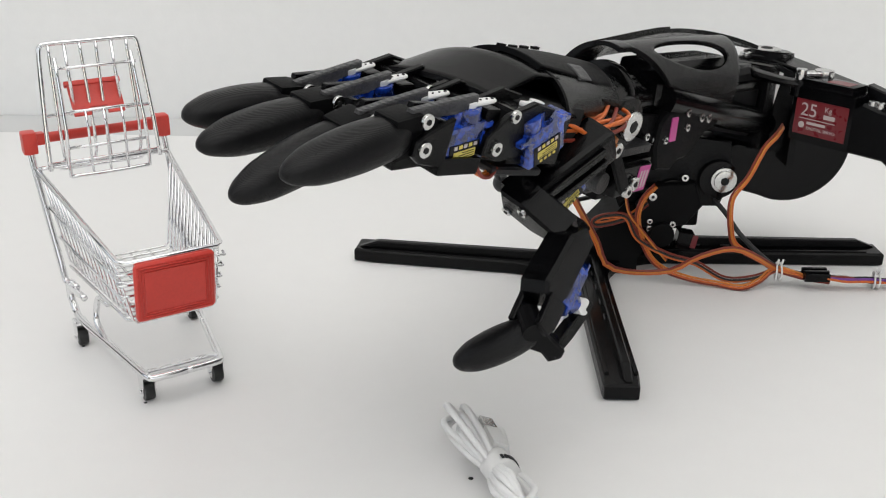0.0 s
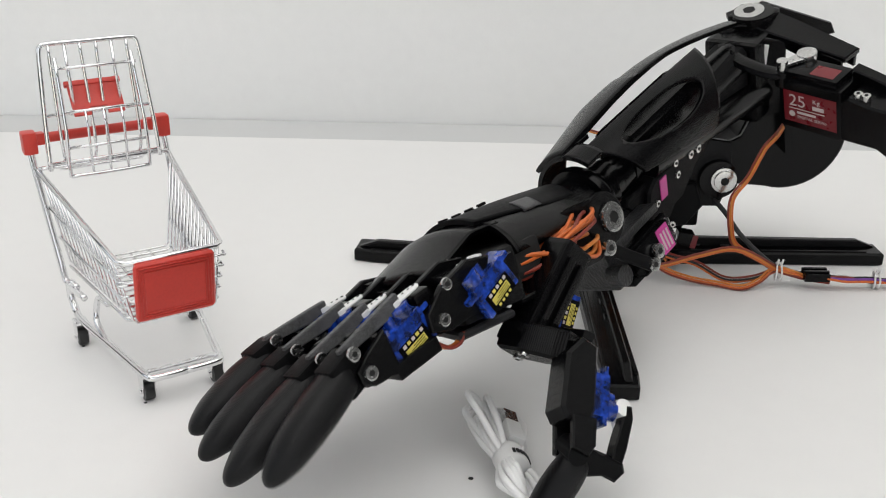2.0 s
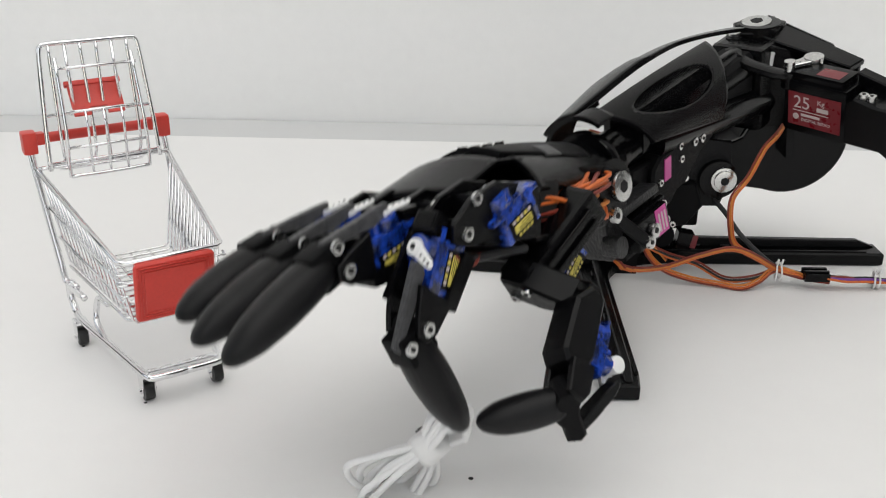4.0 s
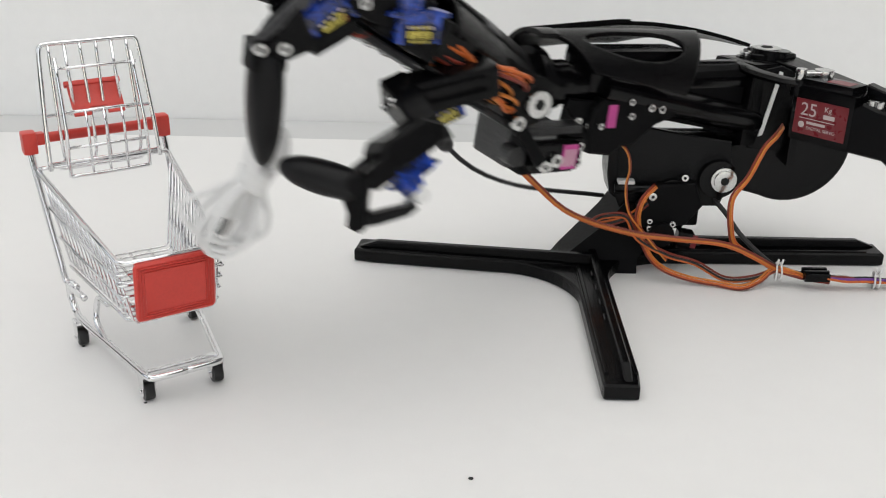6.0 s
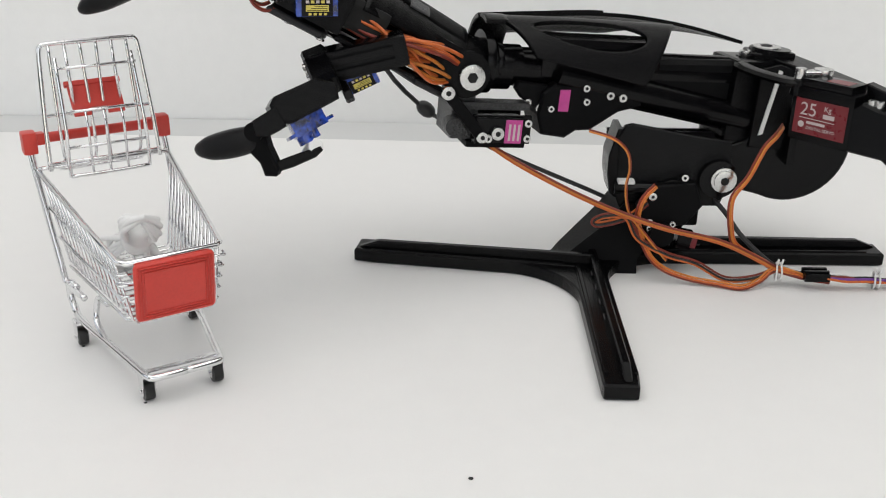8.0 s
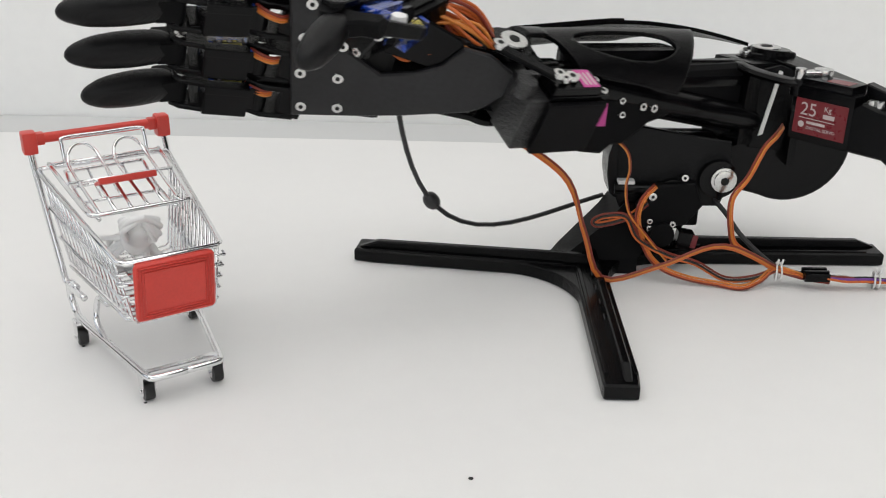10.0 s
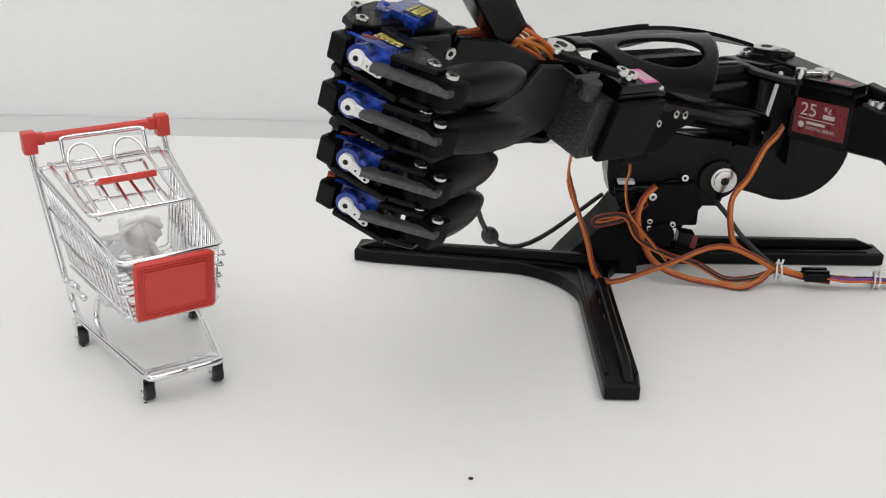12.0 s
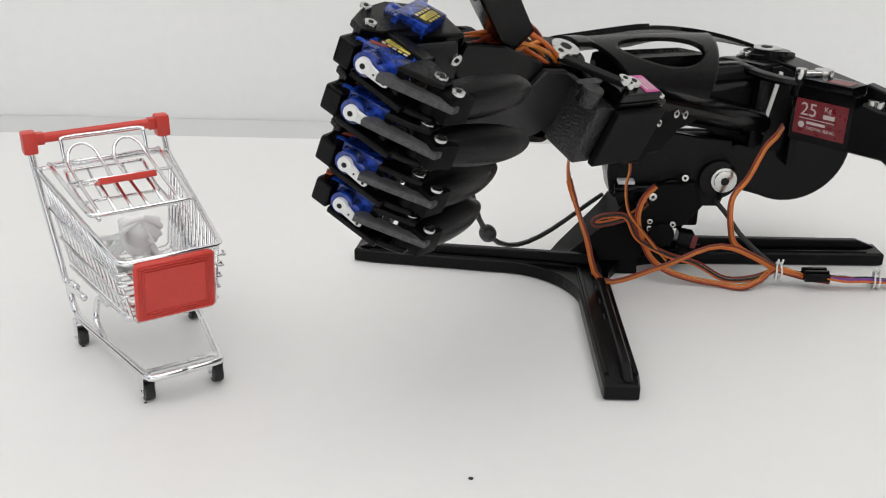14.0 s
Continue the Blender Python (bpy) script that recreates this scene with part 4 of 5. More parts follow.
    for k in range(22):
        y0, z0 = 0.016 + rnd.uniform(-0.008, 0.009), 0.001 + rnd.uniform(-0.010, 0.009)
        y1, z1 = 0.036 + rnd.uniform(-0.007, 0.004), -0.004 + rnd.uniform(-0.007, 0.006)
        bm = nb()
        path = smooth_path([(0.004, y0, z0), (0.022, y0 + rnd.uniform(0.008, 0.018), z0 + rnd.uniform(-0.006, 0.006)), (0.045, (y0 + y1) / 2 + rnd.uniform(0.008, 0.016), (z0 + z1) / 2 + rnd.uniform(-0.005, 0.005)), (0.068, y1, z1), (0.092, y1 - 0.003, z1 * 0.6)], 5)
        tube(bm, path, 0.0011, 6)
        part("wire", bm, (ORANGE, ORANGE, BROWN, AMBER, ORANGE)[k % 5], pal)
    for k in range(2):
        bm = nb()
        a, b = rnd.uniform(0.012, 0.026), rnd.uniform(-0.012, -0.004)
        tube(bm, smooth_path([(0.008 + rnd.uniform(0, 0.010), a - 0.006, 0.0), (0.022 + rnd.uniform(-0.004, 0.006), a, b), (0.040 + rnd.uniform(-0.006, 0.006), a + 0.006, b - 0.004), (0.058, a + rnd.uniform(-0.006, 0.008), b), (0.078, a + 0.006, 0.0)], 5), 0.0011, 6)
        part("wire", bm, (ORANGE, BROWN, AMBER)[k % 3], pal)
    for k in range(4):
        y = KNUCKLES[k][1]
        for o, mat in ((-0.0016, AMBER), (0.0, ORANGE), (0.0016, BROWN)):
            bm = nb()
            tube(bm, smooth_path([(PALM - 0.016, y + 0.004 + o, -0.0165), (PALM - 0.012, y + 0.005 + o, -0.0200), (PALM - 0.005, y + 0.006 + o, -0.0195), (PALM + 0.001, y + 0.006 + o, -0.0150)], 4), 0.0009, 6)
            part("finger_wire", bm, mat, pal)
    s, (bm, mats) = small_servo(pal, Matrix.Translation((KNUCKLES[0][0] - 0.030, 0.0475, -0.002)) @ pose(0, 0, 0, 0, 28, 0))
    part("servo_label", bm, mats, s, "black label with yellow print")
    return pal


PALM_OB = palm()


def capsule_tip(bm, length, w, h0, h1, sag):
    """A fingertip pad: oval rings along x, rounded at its end."""
    rings = []
    for i in range(25):
        u = 1 - (1 - i / 24) ** 1.9
        x = 0.001 + (length - 0.001) * u
        swell = 0.86 + 0.22 * math.sin(math.pi * min(u * 1.15, 1))
        end = math.sqrt(max(1 - max((u - 0.70) / 0.30, 0) ** 2.2, 0.0001))
        start = min(1, 0.72 + u * 2.4)
        ww, hh = w * swell * end * start, (h0 + (h1 - h0) * u) * swell * end
        zc = 0.0040 - 0.0020 * u - sag * u * u
        rings.append([Vector((x, ww * math.copysign(abs(math.cos(a)) ** 0.8, math.cos(a)), zc + hh * math.copysign(abs(math.sin(a)) ** 0.85, math.sin(a)))) for a in [2 * math.pi * k / 20 for k in range(20)]])
    return loft(bm, rings)


SERVO_SEAT = Matrix.Translation((0.0165, 0.0018, 0.0005)) @ pose(0, 0, 0, 0, 12, 0)
HORN_SEAT = SERVO_SEAT @ Matrix.Translation((-0.0055, 0, 0))


def finger(scale):
    """One finger: the lower segment with its servo, and the tip; each in its own joint's space."""
    bm = nb()
    cyl(bm, 0.0062, 0.0150, X90, 20)
    box(bm, 0.000, 0.012, -0.0072, 0.0072, -0.0058, 0.0105, bevel=0.0015)
    box(bm, -0.0030, 0.0062, -0.0062, 0.0062, 0.004, 0.0150, bevel=0.0015)
    box(bm, 0.006, 0.0305, -0.0090, 0.0060, -0.0112, 0.0020, bevel=0.0016)
    box(bm, 0.0265, 0.0305, -0.0088, 0.0078, -0.006, 0.0095, bevel=0.0012)
    box(bm, 0.006, 0.036, -0.0095, -0.0062, -0.006, 0.0125, bevel=0.0010)
    box(bm, 0.006, 0.0305, 0.0045, 0.0098, -0.0112, -0.0040, bevel=0.0010)
    for y in (-0.0088, 0.0082):
        prism(bm, [(0.028, -0.008), (PROX, -0.0062), (PROX + 0.005, -0.003), (PROX + 0.005, 0.003), (PROX - 0.002, 0.007), (0.028, 0.012)], 0.0030, Matrix.Translation((0, y, 0)) @ X90, bevel=0.0006)
    seg = part("finger_segment", bm, BLACK, ARM)
    s, (bm, mats) = small_servo(seg, SERVO_SEAT, side=-1, ear=0.0132)
    part("servo_label", bm, mats, s, "black label with yellow print")
    bm = nb()
    prism(bm, [(0.0, -0.0032), (0.0115, -0.0019), (0.0131, -0.0011), (0.0135, 0), (0.0131, 0.0011), (0.0115, 0.0019), (0.0, 0.0032)], 0.0016, Matrix.Translation((0, 0, 0.0143)), bevel=0.0005)
    cyl(bm, 0.0036, 0.0044, Matrix.Translation((0, 0, 0.0135)), 18, bevel=0.0006)
    # dark discs for the shade in the socket and the small holes
    for x, r in ((0.0, 0.0013), (0.0058, 0.0005), (0.0088, 0.0005), (0.0115, 0.0007)):
        cyl(bm, r, 0.0004, Matrix.Translation((x, 0, 0.0158 if x == 0 else 0.0152)), 10, mi=1)
    horn = part("servo_horn", bm, [NYLON, DARK], seg, "white nylon servo horn", smooth=True, m=HORN_SEAT)
    bm = nb()
    prism(bm, [(-0.0030, -0.0018), (-0.0020, 0.0020), (0.0120, 0.0036), (0.0280, 0.0052), (0.0335, 0.0056), (0.0340, 0.0012), (0.0300, -0.0016), (0.0130, -0.0018)], 0.0038, X90, bevel=0.0006)
    link = part("link_bar", bm, GREYLINK, seg, "black printed link bar with highlights put into its grey")
    bm = nb()
    screw(bm, (PROX, 0.0100, 0), (0, 1, 0), 0.0032, hole=1)
    part("screw", bm, [STEEL, DARK], seg, "steel socket screw")
    # tip
    bm = nb()
    capsule_tip(bm, DIST * scale + 0.002, 0.0088, 0.0082, 0.0070, 0.0015)
    tip = part("fingertip", bm, RIBBED, ARM, "ribbed black fingertip pad")
    bm = nb()
    cyl(bm, 0.0044, 0.0135, X90, 20)
    box(bm, -0.002, 0.012, -0.0066, 0.0066, -0.004, 0.0125, bevel=0.002)
    part("hinge_knuckle", bm, MATT, tip, smooth=True)
    bm = nb()
    screw(bm, (0.0005, 0.0102, 0.0115), (0, 1, 0), 0.0030, hole=1)
    part("link_pin", bm, [STEEL, DARK], tip, "steel link pin")
    return seg, tip, horn, link


FINGERS = [finger(k) for k in (1, 1.03, 1, 0.9)]


def thumb():
    """Thumb: ridged bar along the palm, knee block, servo segment and tip, each with its own joint."""
    # bar: origin at its root, x along it
    bm = nb()
    box(bm, -0.004, 0.052, -0.010, 0.008, -0.009, 0.009, bevel=0.003)
    for k in range(2):
        box(bm, 0.004, 0.048, 0.0078, 0.0100, -0.006 + 0.007 * k, -0.002 + 0.007 * k, bevel=0.0008)
    bar = part("thumb_bar", bm, BLACK, ARM)
    bm = nb()
    screw(bm, (0.0490, 0.0086, 0), (0, 1, 0), 0.0028, hole=1)
    part("screw", bm, [STEEL, DARK], bar, "steel socket screw")
    inv = along(J0, J1, (0.2, 1, -0.2)).inverted()
    s, (bm, mats) = small_servo(bar, inv @ along(J0.lerp(J1, 0.42) + Vector((-0.002, 0.000, -0.012)), J1 + Vector((0, 0.000, -0.024)), (0.2, 1, -0.2)) @ Matrix.Scale(0.85, 4))
    part("servo_label", bm, mats, s, "black label with yellow print")
    # knee: origin at the bar's end, x towards the segment's hinge
    bm = nb()
    prism(bm, [(-0.008, -0.009), (0.004, -0.010), (0.020, -0.006), (0.026, -0.005), (0.027, 0.004), (0.010, 0.010), (-0.008, 0.008)], 0.0145, X90, bevel=0.0014)
    knee = part("thumb_knee", bm, BLACK, ARM)
    for x, z in ((-0.004, 0.005), (0.006, -0.006), (0.0225, 0.0)):
        bm = nb()
        screw(bm, (x, 0.0077, z), (0, 1, 0), 0.0026, hole=1)
        part("screw", bm, [STEEL, DARK], knee, "steel socket screw")
    bm = nb()
    prism(bm, [(0.000, 0.010), (0.004, 0.015), (0.027, 0.013), (0.030, 0.009), (0.026, 0.006)], 0.005, Matrix.Translation((0, -0.009, 0)) @ X90, bevel=0.0007)
    part("link_bar", bm, BLACK, knee)
    # segment: origin at its hinge, x to the tip's hinge, z to the servo side
    bm = nb()
    prism(bm, [(-0.004, -0.002), (0.005, -0.0095), (0.030, -0.0110), (0.0345, -0.0080), (0.0350, 0.0030), (0.028, 0.0060), (-0.001, 0.0060)], 0.0165, X90, bevel=0.0016)
    for y in (-0.0075, 0.0075):
        prism(bm, [(0.032, -0.006), (0.047, -0.005), (0.049, 0.003), (0.044, 0.006), (0.032, 0.006)], 0.0035, Matrix.Translation((0, y, 0)) @ X90, bevel=0.0006)
    seg = part("thumb_segment", bm, BLACK, ARM)
    s, (bm, mats) = small_servo(seg, Matrix.Translation((0.0195, 0.0, 0.0075)) @ Matrix.Scale(0.85, 4))
    part("servo_label", bm, mats, s, "black label with yellow print")
    bm = nb()
    prism(bm, [(0.0190, 0.0190), (0.0190, 0.0235), (0.0240, 0.0255), (0.0320, 0.0250), (0.0330, 0.0225), (0.0250, 0.0195)], 0.0026, Matrix.Translation((0, 0.003, 0)) @ X90, bevel=0.0006)
    cyl(bm, 0.0040, 0.0090, Matrix.Translation((0.0225, 0.0, 0.0220)) @ X90, 16, bevel=0.0006)
    part("servo_horn", bm, NYLON, seg, "white nylon servo horn")
    bm = nb()
    prism(bm, [(-0.003, -0.0030), (-0.004, 0.0018), (0.010, 0.0032), (0.0235, 0.0030), (0.0285, 0.0010), (0.0280, -0.0016), (0.0225, -0.0022), (0.010, -0.0030)], 0.0070, X90, bevel=0.0007)
    link = part("thumb_link", bm, BLACK, ARM)
    bm = nb()
    screw(bm, (0.044, 0.0096, 0), (0, 1, 0), 0.0026, hole=1)
    screw(bm, (0.000, 0.0109, 0), (0, 1, 0), 0.0026, hole=1)
    part("screw", bm, [STEEL, DARK], seg, "steel socket screw")
    # tip: origin at its hinge
    bm = nb()
    capsule_tip(bm, 0.0390, 0.0072, 0.0076, 0.0068, 0.001)
    tip = part("thumb_tip", bm, RIBBED, ARM, "smooth black thumb pad")
    bm = nb()
    cyl(bm, 0.0052, 0.0125, X90, 18)
    prism(bm, [(-0.005, -0.002), (0.006, -0.002), (0.0085, 0.008), (0.0040, 0.0170), (0.0040, 0.0245), (-0.0020, 0.0265), (-0.0050, 0.0235), (-0.0040, 0.0110)], 0.0090, X90, bevel=0.0012)
    part("tip_heel", bm, MATT, tip)
    bm = nb()
    screw(bm, (-0.0005, 0.0054, 0.0226), (0, 1, 0), 0.0024, hole=1)
    part("screw", bm, [STEEL, DARK], tip, "steel socket screw")
    return bar, knee, seg, tip, link


THUMB = thumb()

# ---- the tied white cable ----
def cable_bundle():
    """Hangs from its origin along -z."""
    ob = thing("cable_bundle", (0.03, 0.35, 0.012), "white charging cable folded in loops and tied with a white strap", "cable")
    rnd = random.Random(11)
    for k in range(6):
        a = (k - 2.5) * 13 + rnd.uniform(-5, 5)
        m = pose(0, 0, 0, 0, 0, a)
        w, top, low = 0.0075 + 0.0028 * rnd.random(), -0.001 - 0.006 * rnd.random(), -0.066 - 0.010 * rnd.random()
        wl = 0.0100 + 0.0080 * rnd.random() + (0.004 if k == 2 else 0)
        sx = rnd.uniform(-0.004, 0.004)
        pts = [(0, 0, top), (w, 0, top - 0.007), (w * 0.95, 0.001, -0.018), (w * 0.62, 0.001, -0.030), (wl * 0.8, 0, -0.045), (wl + sx, 0, low + 0.010), (wl * 0.4 + sx, 0, low), (-wl * 0.5 + sx, 0, low + 0.001), (-wl + sx, 0, low + 0.011), (-wl * 0.8, 0, -0.046), (-w * 0.62, -0.001, -0.030), (-w * 0.95, -0.001, -0.018), (-w, 0, top - 0.008)]
        bm = nb()
        tube(bm, smooth_path([m @ Vector(p) for p in pts], 5, closed=True), 0.00165, 8, closed=True)
        part("cable_loop", bm, WHITEC, ob)
    bm = nb()
    rings = []
    for i in range(5):
        z = -0.0225 - 0.0115 * i / 4
        rings.append([Vector((0.0085 * math.cos(q) * (1 + 0.04 * math.sin(3 * q + i)), 0.0075 * math.sin(q), z + 0.0014 * math.sin(2 * q + 1))) for q in [2 * math.pi * j / 28 for j in range(28)]])
    loft(bm, rings)
    strap = part("strap", bm, NYLON, ob, "white strap with dark print")
    bm = nb()
    for k in range(7):
        q = radians(-130 + 13 * k)
        m = Matrix.Translation((0.0089 * math.cos(q), 0.0079 * math.sin(q), -0.0275)) @ pose(0, 0, 0, 0, 0, -130 + 13 * k)
        box(bm, -0.0003, 0.0003, -0.0006, 0.0006, -0.0013, 0.0013, m)
    part("print_bar", bm, BLACKC, strap)
    bm = nb()
    box(bm, -0.0042, 0.0042, -0.0025, 0.0025, -0.056, -0.040, pose(0.004, -0.004, 0, 0, 8, 20), bevel=0.001)
    plug = part("plug", bm, NYLON, ob, "white plug with a steel end")
    bm = nb()
    box(bm, -0.0035, 0.0035, -0.0019, 0.0019, -0.066, -0.056, pose(0.004, -0.004, 0, 0, 8, 20), bevel=0.0003)
    part("plug_shell", bm, STEEL, plug)
    return ob


BUNDLE = cable_bundle()

# ---- cables of the arm ----
FIX = (0.222, 0.600, 0.013)


def ribbon(name, pts, mats, r=0.00075, gap=0.0014, parent=None):
    """A flat cable of several strands that lie side by side, one object each."""
    first = parent
    path = smooth_path(pts, 7)
    for k, mat in enumerate(mats):
        off = (k - (len(mats) - 1) / 2) * gap
        row = []
        for i, p in enumerate(path):
            d = (path[min(i + 1, len(path) - 1)] - path[max(i - 1, 0)]).normalized()
            side = d.cross(Vector((0.15, -1, 0.25))).normalized()
            row.append(p + side * off + Vector((0, -0.0006 * (k % 2), 0)))
        bm = nb()
        tube(bm, row, r, 7)
        ob = part(name if first is None or first is ARM else "strand", bm, mat, first or ARM, shift=HUB if first in (None, ARM) else HUB)
        if first is ARM or first is None:
            first = ob
    return first


def fixed_cables():
    ribbon("servo_cable", [(0.222, 0.628, 0.103), (0.213, 0.612, 0.101), (0.206, 0.610, 0.093), (0.198, 0.609, 0.074), (0.189, 0.608, 0.059), (0.190, 0.606, 0.039), (0.195, 0.605, 0.027), (0.212, 0.602, 0.018), FIX, (0.242, 0.599, 0.0075), (0.258, 0.599, 0.0050)], (ORANGE, AMBER, BROWN))
    ribbon("servo_cable", [(0.139, 0.612, 0.066), (0.130, 0.606, 0.058), (0.128, 0.605, 0.043), (0.136, 0.604, 0.022), (0.147, 0.603, 0.011), (0.164, 0.601, 0.0050), (0.183, 0.597, 0.0030), (0.198, 0.592, 0.0028), (0.211, 0.597, 0.006), FIX, (0.242, 0.598, 0.008), (0.258, 0.598, 0.0055)], (AMBER, ORANGE, BROWN))
    ribbon("servo_cable", [(0.136, 0.618, 0.052), (0.121, 0.606, 0.046), (0.103, 0.605, 0.041), (0.099, 0.605, 0.0435), (0.106, 0.604, 0.0475), (0.120, 0.604, 0.047), (0.129, 0.604, 0.032), (0.149, 0.603, 0.021), (0.169, 0.603, 0.015), (0.189, 0.602, 0.0045), (0.208, 0.601, 0.006), FIX], (BROWN, BLACKC, ORANGE))
    ribbon("servo_lead", [(0.0926, 0.612, 0.1030), (0.1073, 0.606, 0.0998), (0.1171, 0.606, 0.0913), (0.1199, 0.606, 0.0792), (0.1184, 0.606, 0.0676), (0.1212, 0.605, 0.0511), (0.1308, 0.604, 0.0380), (0.149, 0.603, 0.017)], (BROWN, AMBER), r=0.0006, gap=0.0010)
    bm = nb()
    tube(bm, smooth_path([(0.180, 0.632, 0.054), (0.190, 0.622, 0.044), (0.202, 0.614, 0.029), (0.222, 0.604, 0.0135), (0.245, 0.604, 0.007)], 6), 0.0017, 8)
    part("power_cable", bm, BLACKC, ARM, shift=HUB)
    bm = nb()
    for k in range(4):
        box(bm, 0.2395, 0.2560, 0.5925 + 0.0026 * k, 0.5948 + 0.0026 * k, 0.0045, 0.0100 + 0.0012 * (k % 2), pose(0, 0, 0.0025, 0, 0, 0), bevel=0.0004)
    block = part("connector_block", bm, SHINY, ARM, "black plug connectors in a row", shift=HUB)
    for k, mat in enumerate((ORANGE, PURPLE, BROWN, AMBER, BLACKC, NYLON, BROWN)):
        bm = nb()
        tube(bm, smooth_path([(0.254, 0.593 + 0.0014 * k, 0.0095), (0.268, 0.594 + 0.001 * k, 0.0070 + 0.0012 * (k % 3)), (0.285, 0.595 + 0.0009 * k, 0.0055 + 0.0013 * ((k + 1) % 3)), (0.310, 0.598 + 0.0012 * k, 0.0040 + 0.001 * (k % 2)), (0.345, 0.600 + 0.002 * k, 0.0035)], 5), 0.0009, 6)
        part("strand", bm, mat, block, shift=HUB)
    for x, y in ((0.222, 0.600), (0.288, 0.600)):
        for dx in (0, 0.0024):
            bm = nb()
            m = Matrix.Translation((x + dx, y, 0.0115 if x < 0.25 else 0.0062)) @ pose(0, 0, 0, 0, 0, -14 + dx * 4000)
            tube(bm, [m @ Vector((0, 0.0062 * math.cos(q), 0.0054 * math.sin(q))) for q in [2 * math.pi * j / 18 for j in range(18)]], 0.0009, 6, closed=True, flat=0.7)
            tube(bm, [m @ Vector((0, -0.002, 0.005)), m @ Vector((0.0005, -0.003, 0.0095))], 0.0008, 6)
            part("cable_tie", bm, NYLON, ARM, "white nylon cable tie", shift=HUB)


fixed_cables()


def hang(a, b, length, n, lean):
    """n + 1 points at even steps on a hanging curve of about the given length from a to b, over the table."""
    def curve(sag):
        c1 = a.lerp(b, 0.10) + Vector((0, lean, -sag * 1.25))
        c2 = a.lerp(b, 0.62) + Vector((0, lean * 0.5, -sag * 0.45))
        pts = []
        for i in range(61):
            u = i / 60
            p = a * (1 - u) ** 3 + c1 * 3 * u * (1 - u) ** 2 + c2 * 3 * u * u * (1 - u) + b * u ** 3
            p.z = max(p.z, 0.0035)
            pts.append(p)
        return pts
    lo, hi = 0.0, 0.4
    for _ in range(18):
        mid = (lo + hi) / 2
        pts = curve(mid)
        if sum((q - p).length for p, q in zip(pts, pts[1:])) < length:
            lo = mid
        else:
            hi = mid
    pts = curve(lo)
    return even(pts, n)


def cable_pieces(n, length, mats, r, bead=None):
    """Rigid pieces of a loose cable; x runs along each."""
    made = []
    for k in range(n):
        bm = nb()
        for i, _ in enumerate(mats):
            off = (i - (len(mats) - 1) / 2) * 0.0014
            tube(bm, [(-0.0008, 0, off), (length / n + 0.0008, 0, off)], r, 8, mi=i)
        if bead == k:
            bmesh.ops.create_uvsphere(bm, u_segments=18, v_segments=12, radius=1, matrix=Matrix.Translation((length / n / 2, 0, 0)) @ Matrix.Diagonal((0.0078, 0.0052, 0.0052, 1)))
        made.append(part("cable_piece", bm, mats, ARM, smooth=True))
    return made


SIGNAL = cable_pieces(34, 0.250, [ORANGE, AMBER, BROWN], 0.00078)
SIGNAL_WAY = [   # where the wrist's signal cable passes, from the wrist to the tie
    (0.0, [(0.095, 0.575, 0.045), (0.108, 0.578, 0.022), (0.144, 0.580, 0.019), (0.165, 0.580, 0.030), (0.190, 0.585, 0.033)]),
    (1.5, [(0.105, 0.565, 0.040), (0.118, 0.570, 0.026), (0.140, 0.578, 0.024), (0.165, 0.580, 0.031), (0.190, 0.585, 0.033)]),
    (6.3, [(0.034, 0.605, 0.091), (0.066, 0.602, 0.073), (0.105, 0.600, 0.055), (0.145, 0.600, 0.041), (0.185, 0.600, 0.031)]),
    (10.3, [(0.077, 0.575, 0.082), (0.090, 0.575, 0.045), (0.103, 0.577, 0.013), (0.140, 0.580, 0.022), (0.180, 0.588, 0.034)]),
]
SIGNAL_TIMES = [(0, 0), (0.8, 0), (1.5, 1), (3.4, 1), (5.0, 0), (5.6, 0), (6.3, 2), (8.3, 2), (10.2, 3), (14, 3)]
LOOSE = [
    (cable_pieces(16, 0.245, [BLACKC], 0.0016, bead=5), "palm", (0.049, -0.026, -0.012), (0.113, 0.668, 0.039), [(0, 1.05), (5.0, 1.05), (5.5, 1.10), (6.2, 1.07), (8.3, 1.08), (10.3, 1.18), (11.3, 1.18), (11.9, 1.12), (14, 1.12)], 0.05),
]


def even(pts, n):
    """n + 1 points at even steps along a path."""
    steps = [0.0]
    for p, q in zip(pts, pts[1:]):
        steps.append(steps[-1] + (q - p).length)
    out, j = [], 0
    for k in range(n + 1):
        s = steps[-1] * k / n
        while j < len(pts) - 2 and steps[j + 1] < s:
            j += 1
        out.append(pts[j].lerp(pts[j + 1], (s - steps[j]) / max(steps[j + 1] - steps[j], 1e-9)))
    return out


# ---- specks on the table ----
for sx_, sy_, r_ in ((0.0145, 0.382, 0.0011), (-0.155, 0.444, 0.0008), (-0.208, 0.504, 0.0008)):
    speck = nb()
    bmesh.ops.create_icosphere(speck, subdivisions=2, radius=r_, matrix=Matrix.Translation((0, 0, r_ * 0.35)) @ Matrix.Diagonal((1.2, 0.9, 0.5, 1)))
    tagged(part("dirt_speck", speck, RUBBER, m=Matrix.Translation((sx_, sy_, 0))), "tiny black speck of dirt on the white table", "speck", "specks on the table")

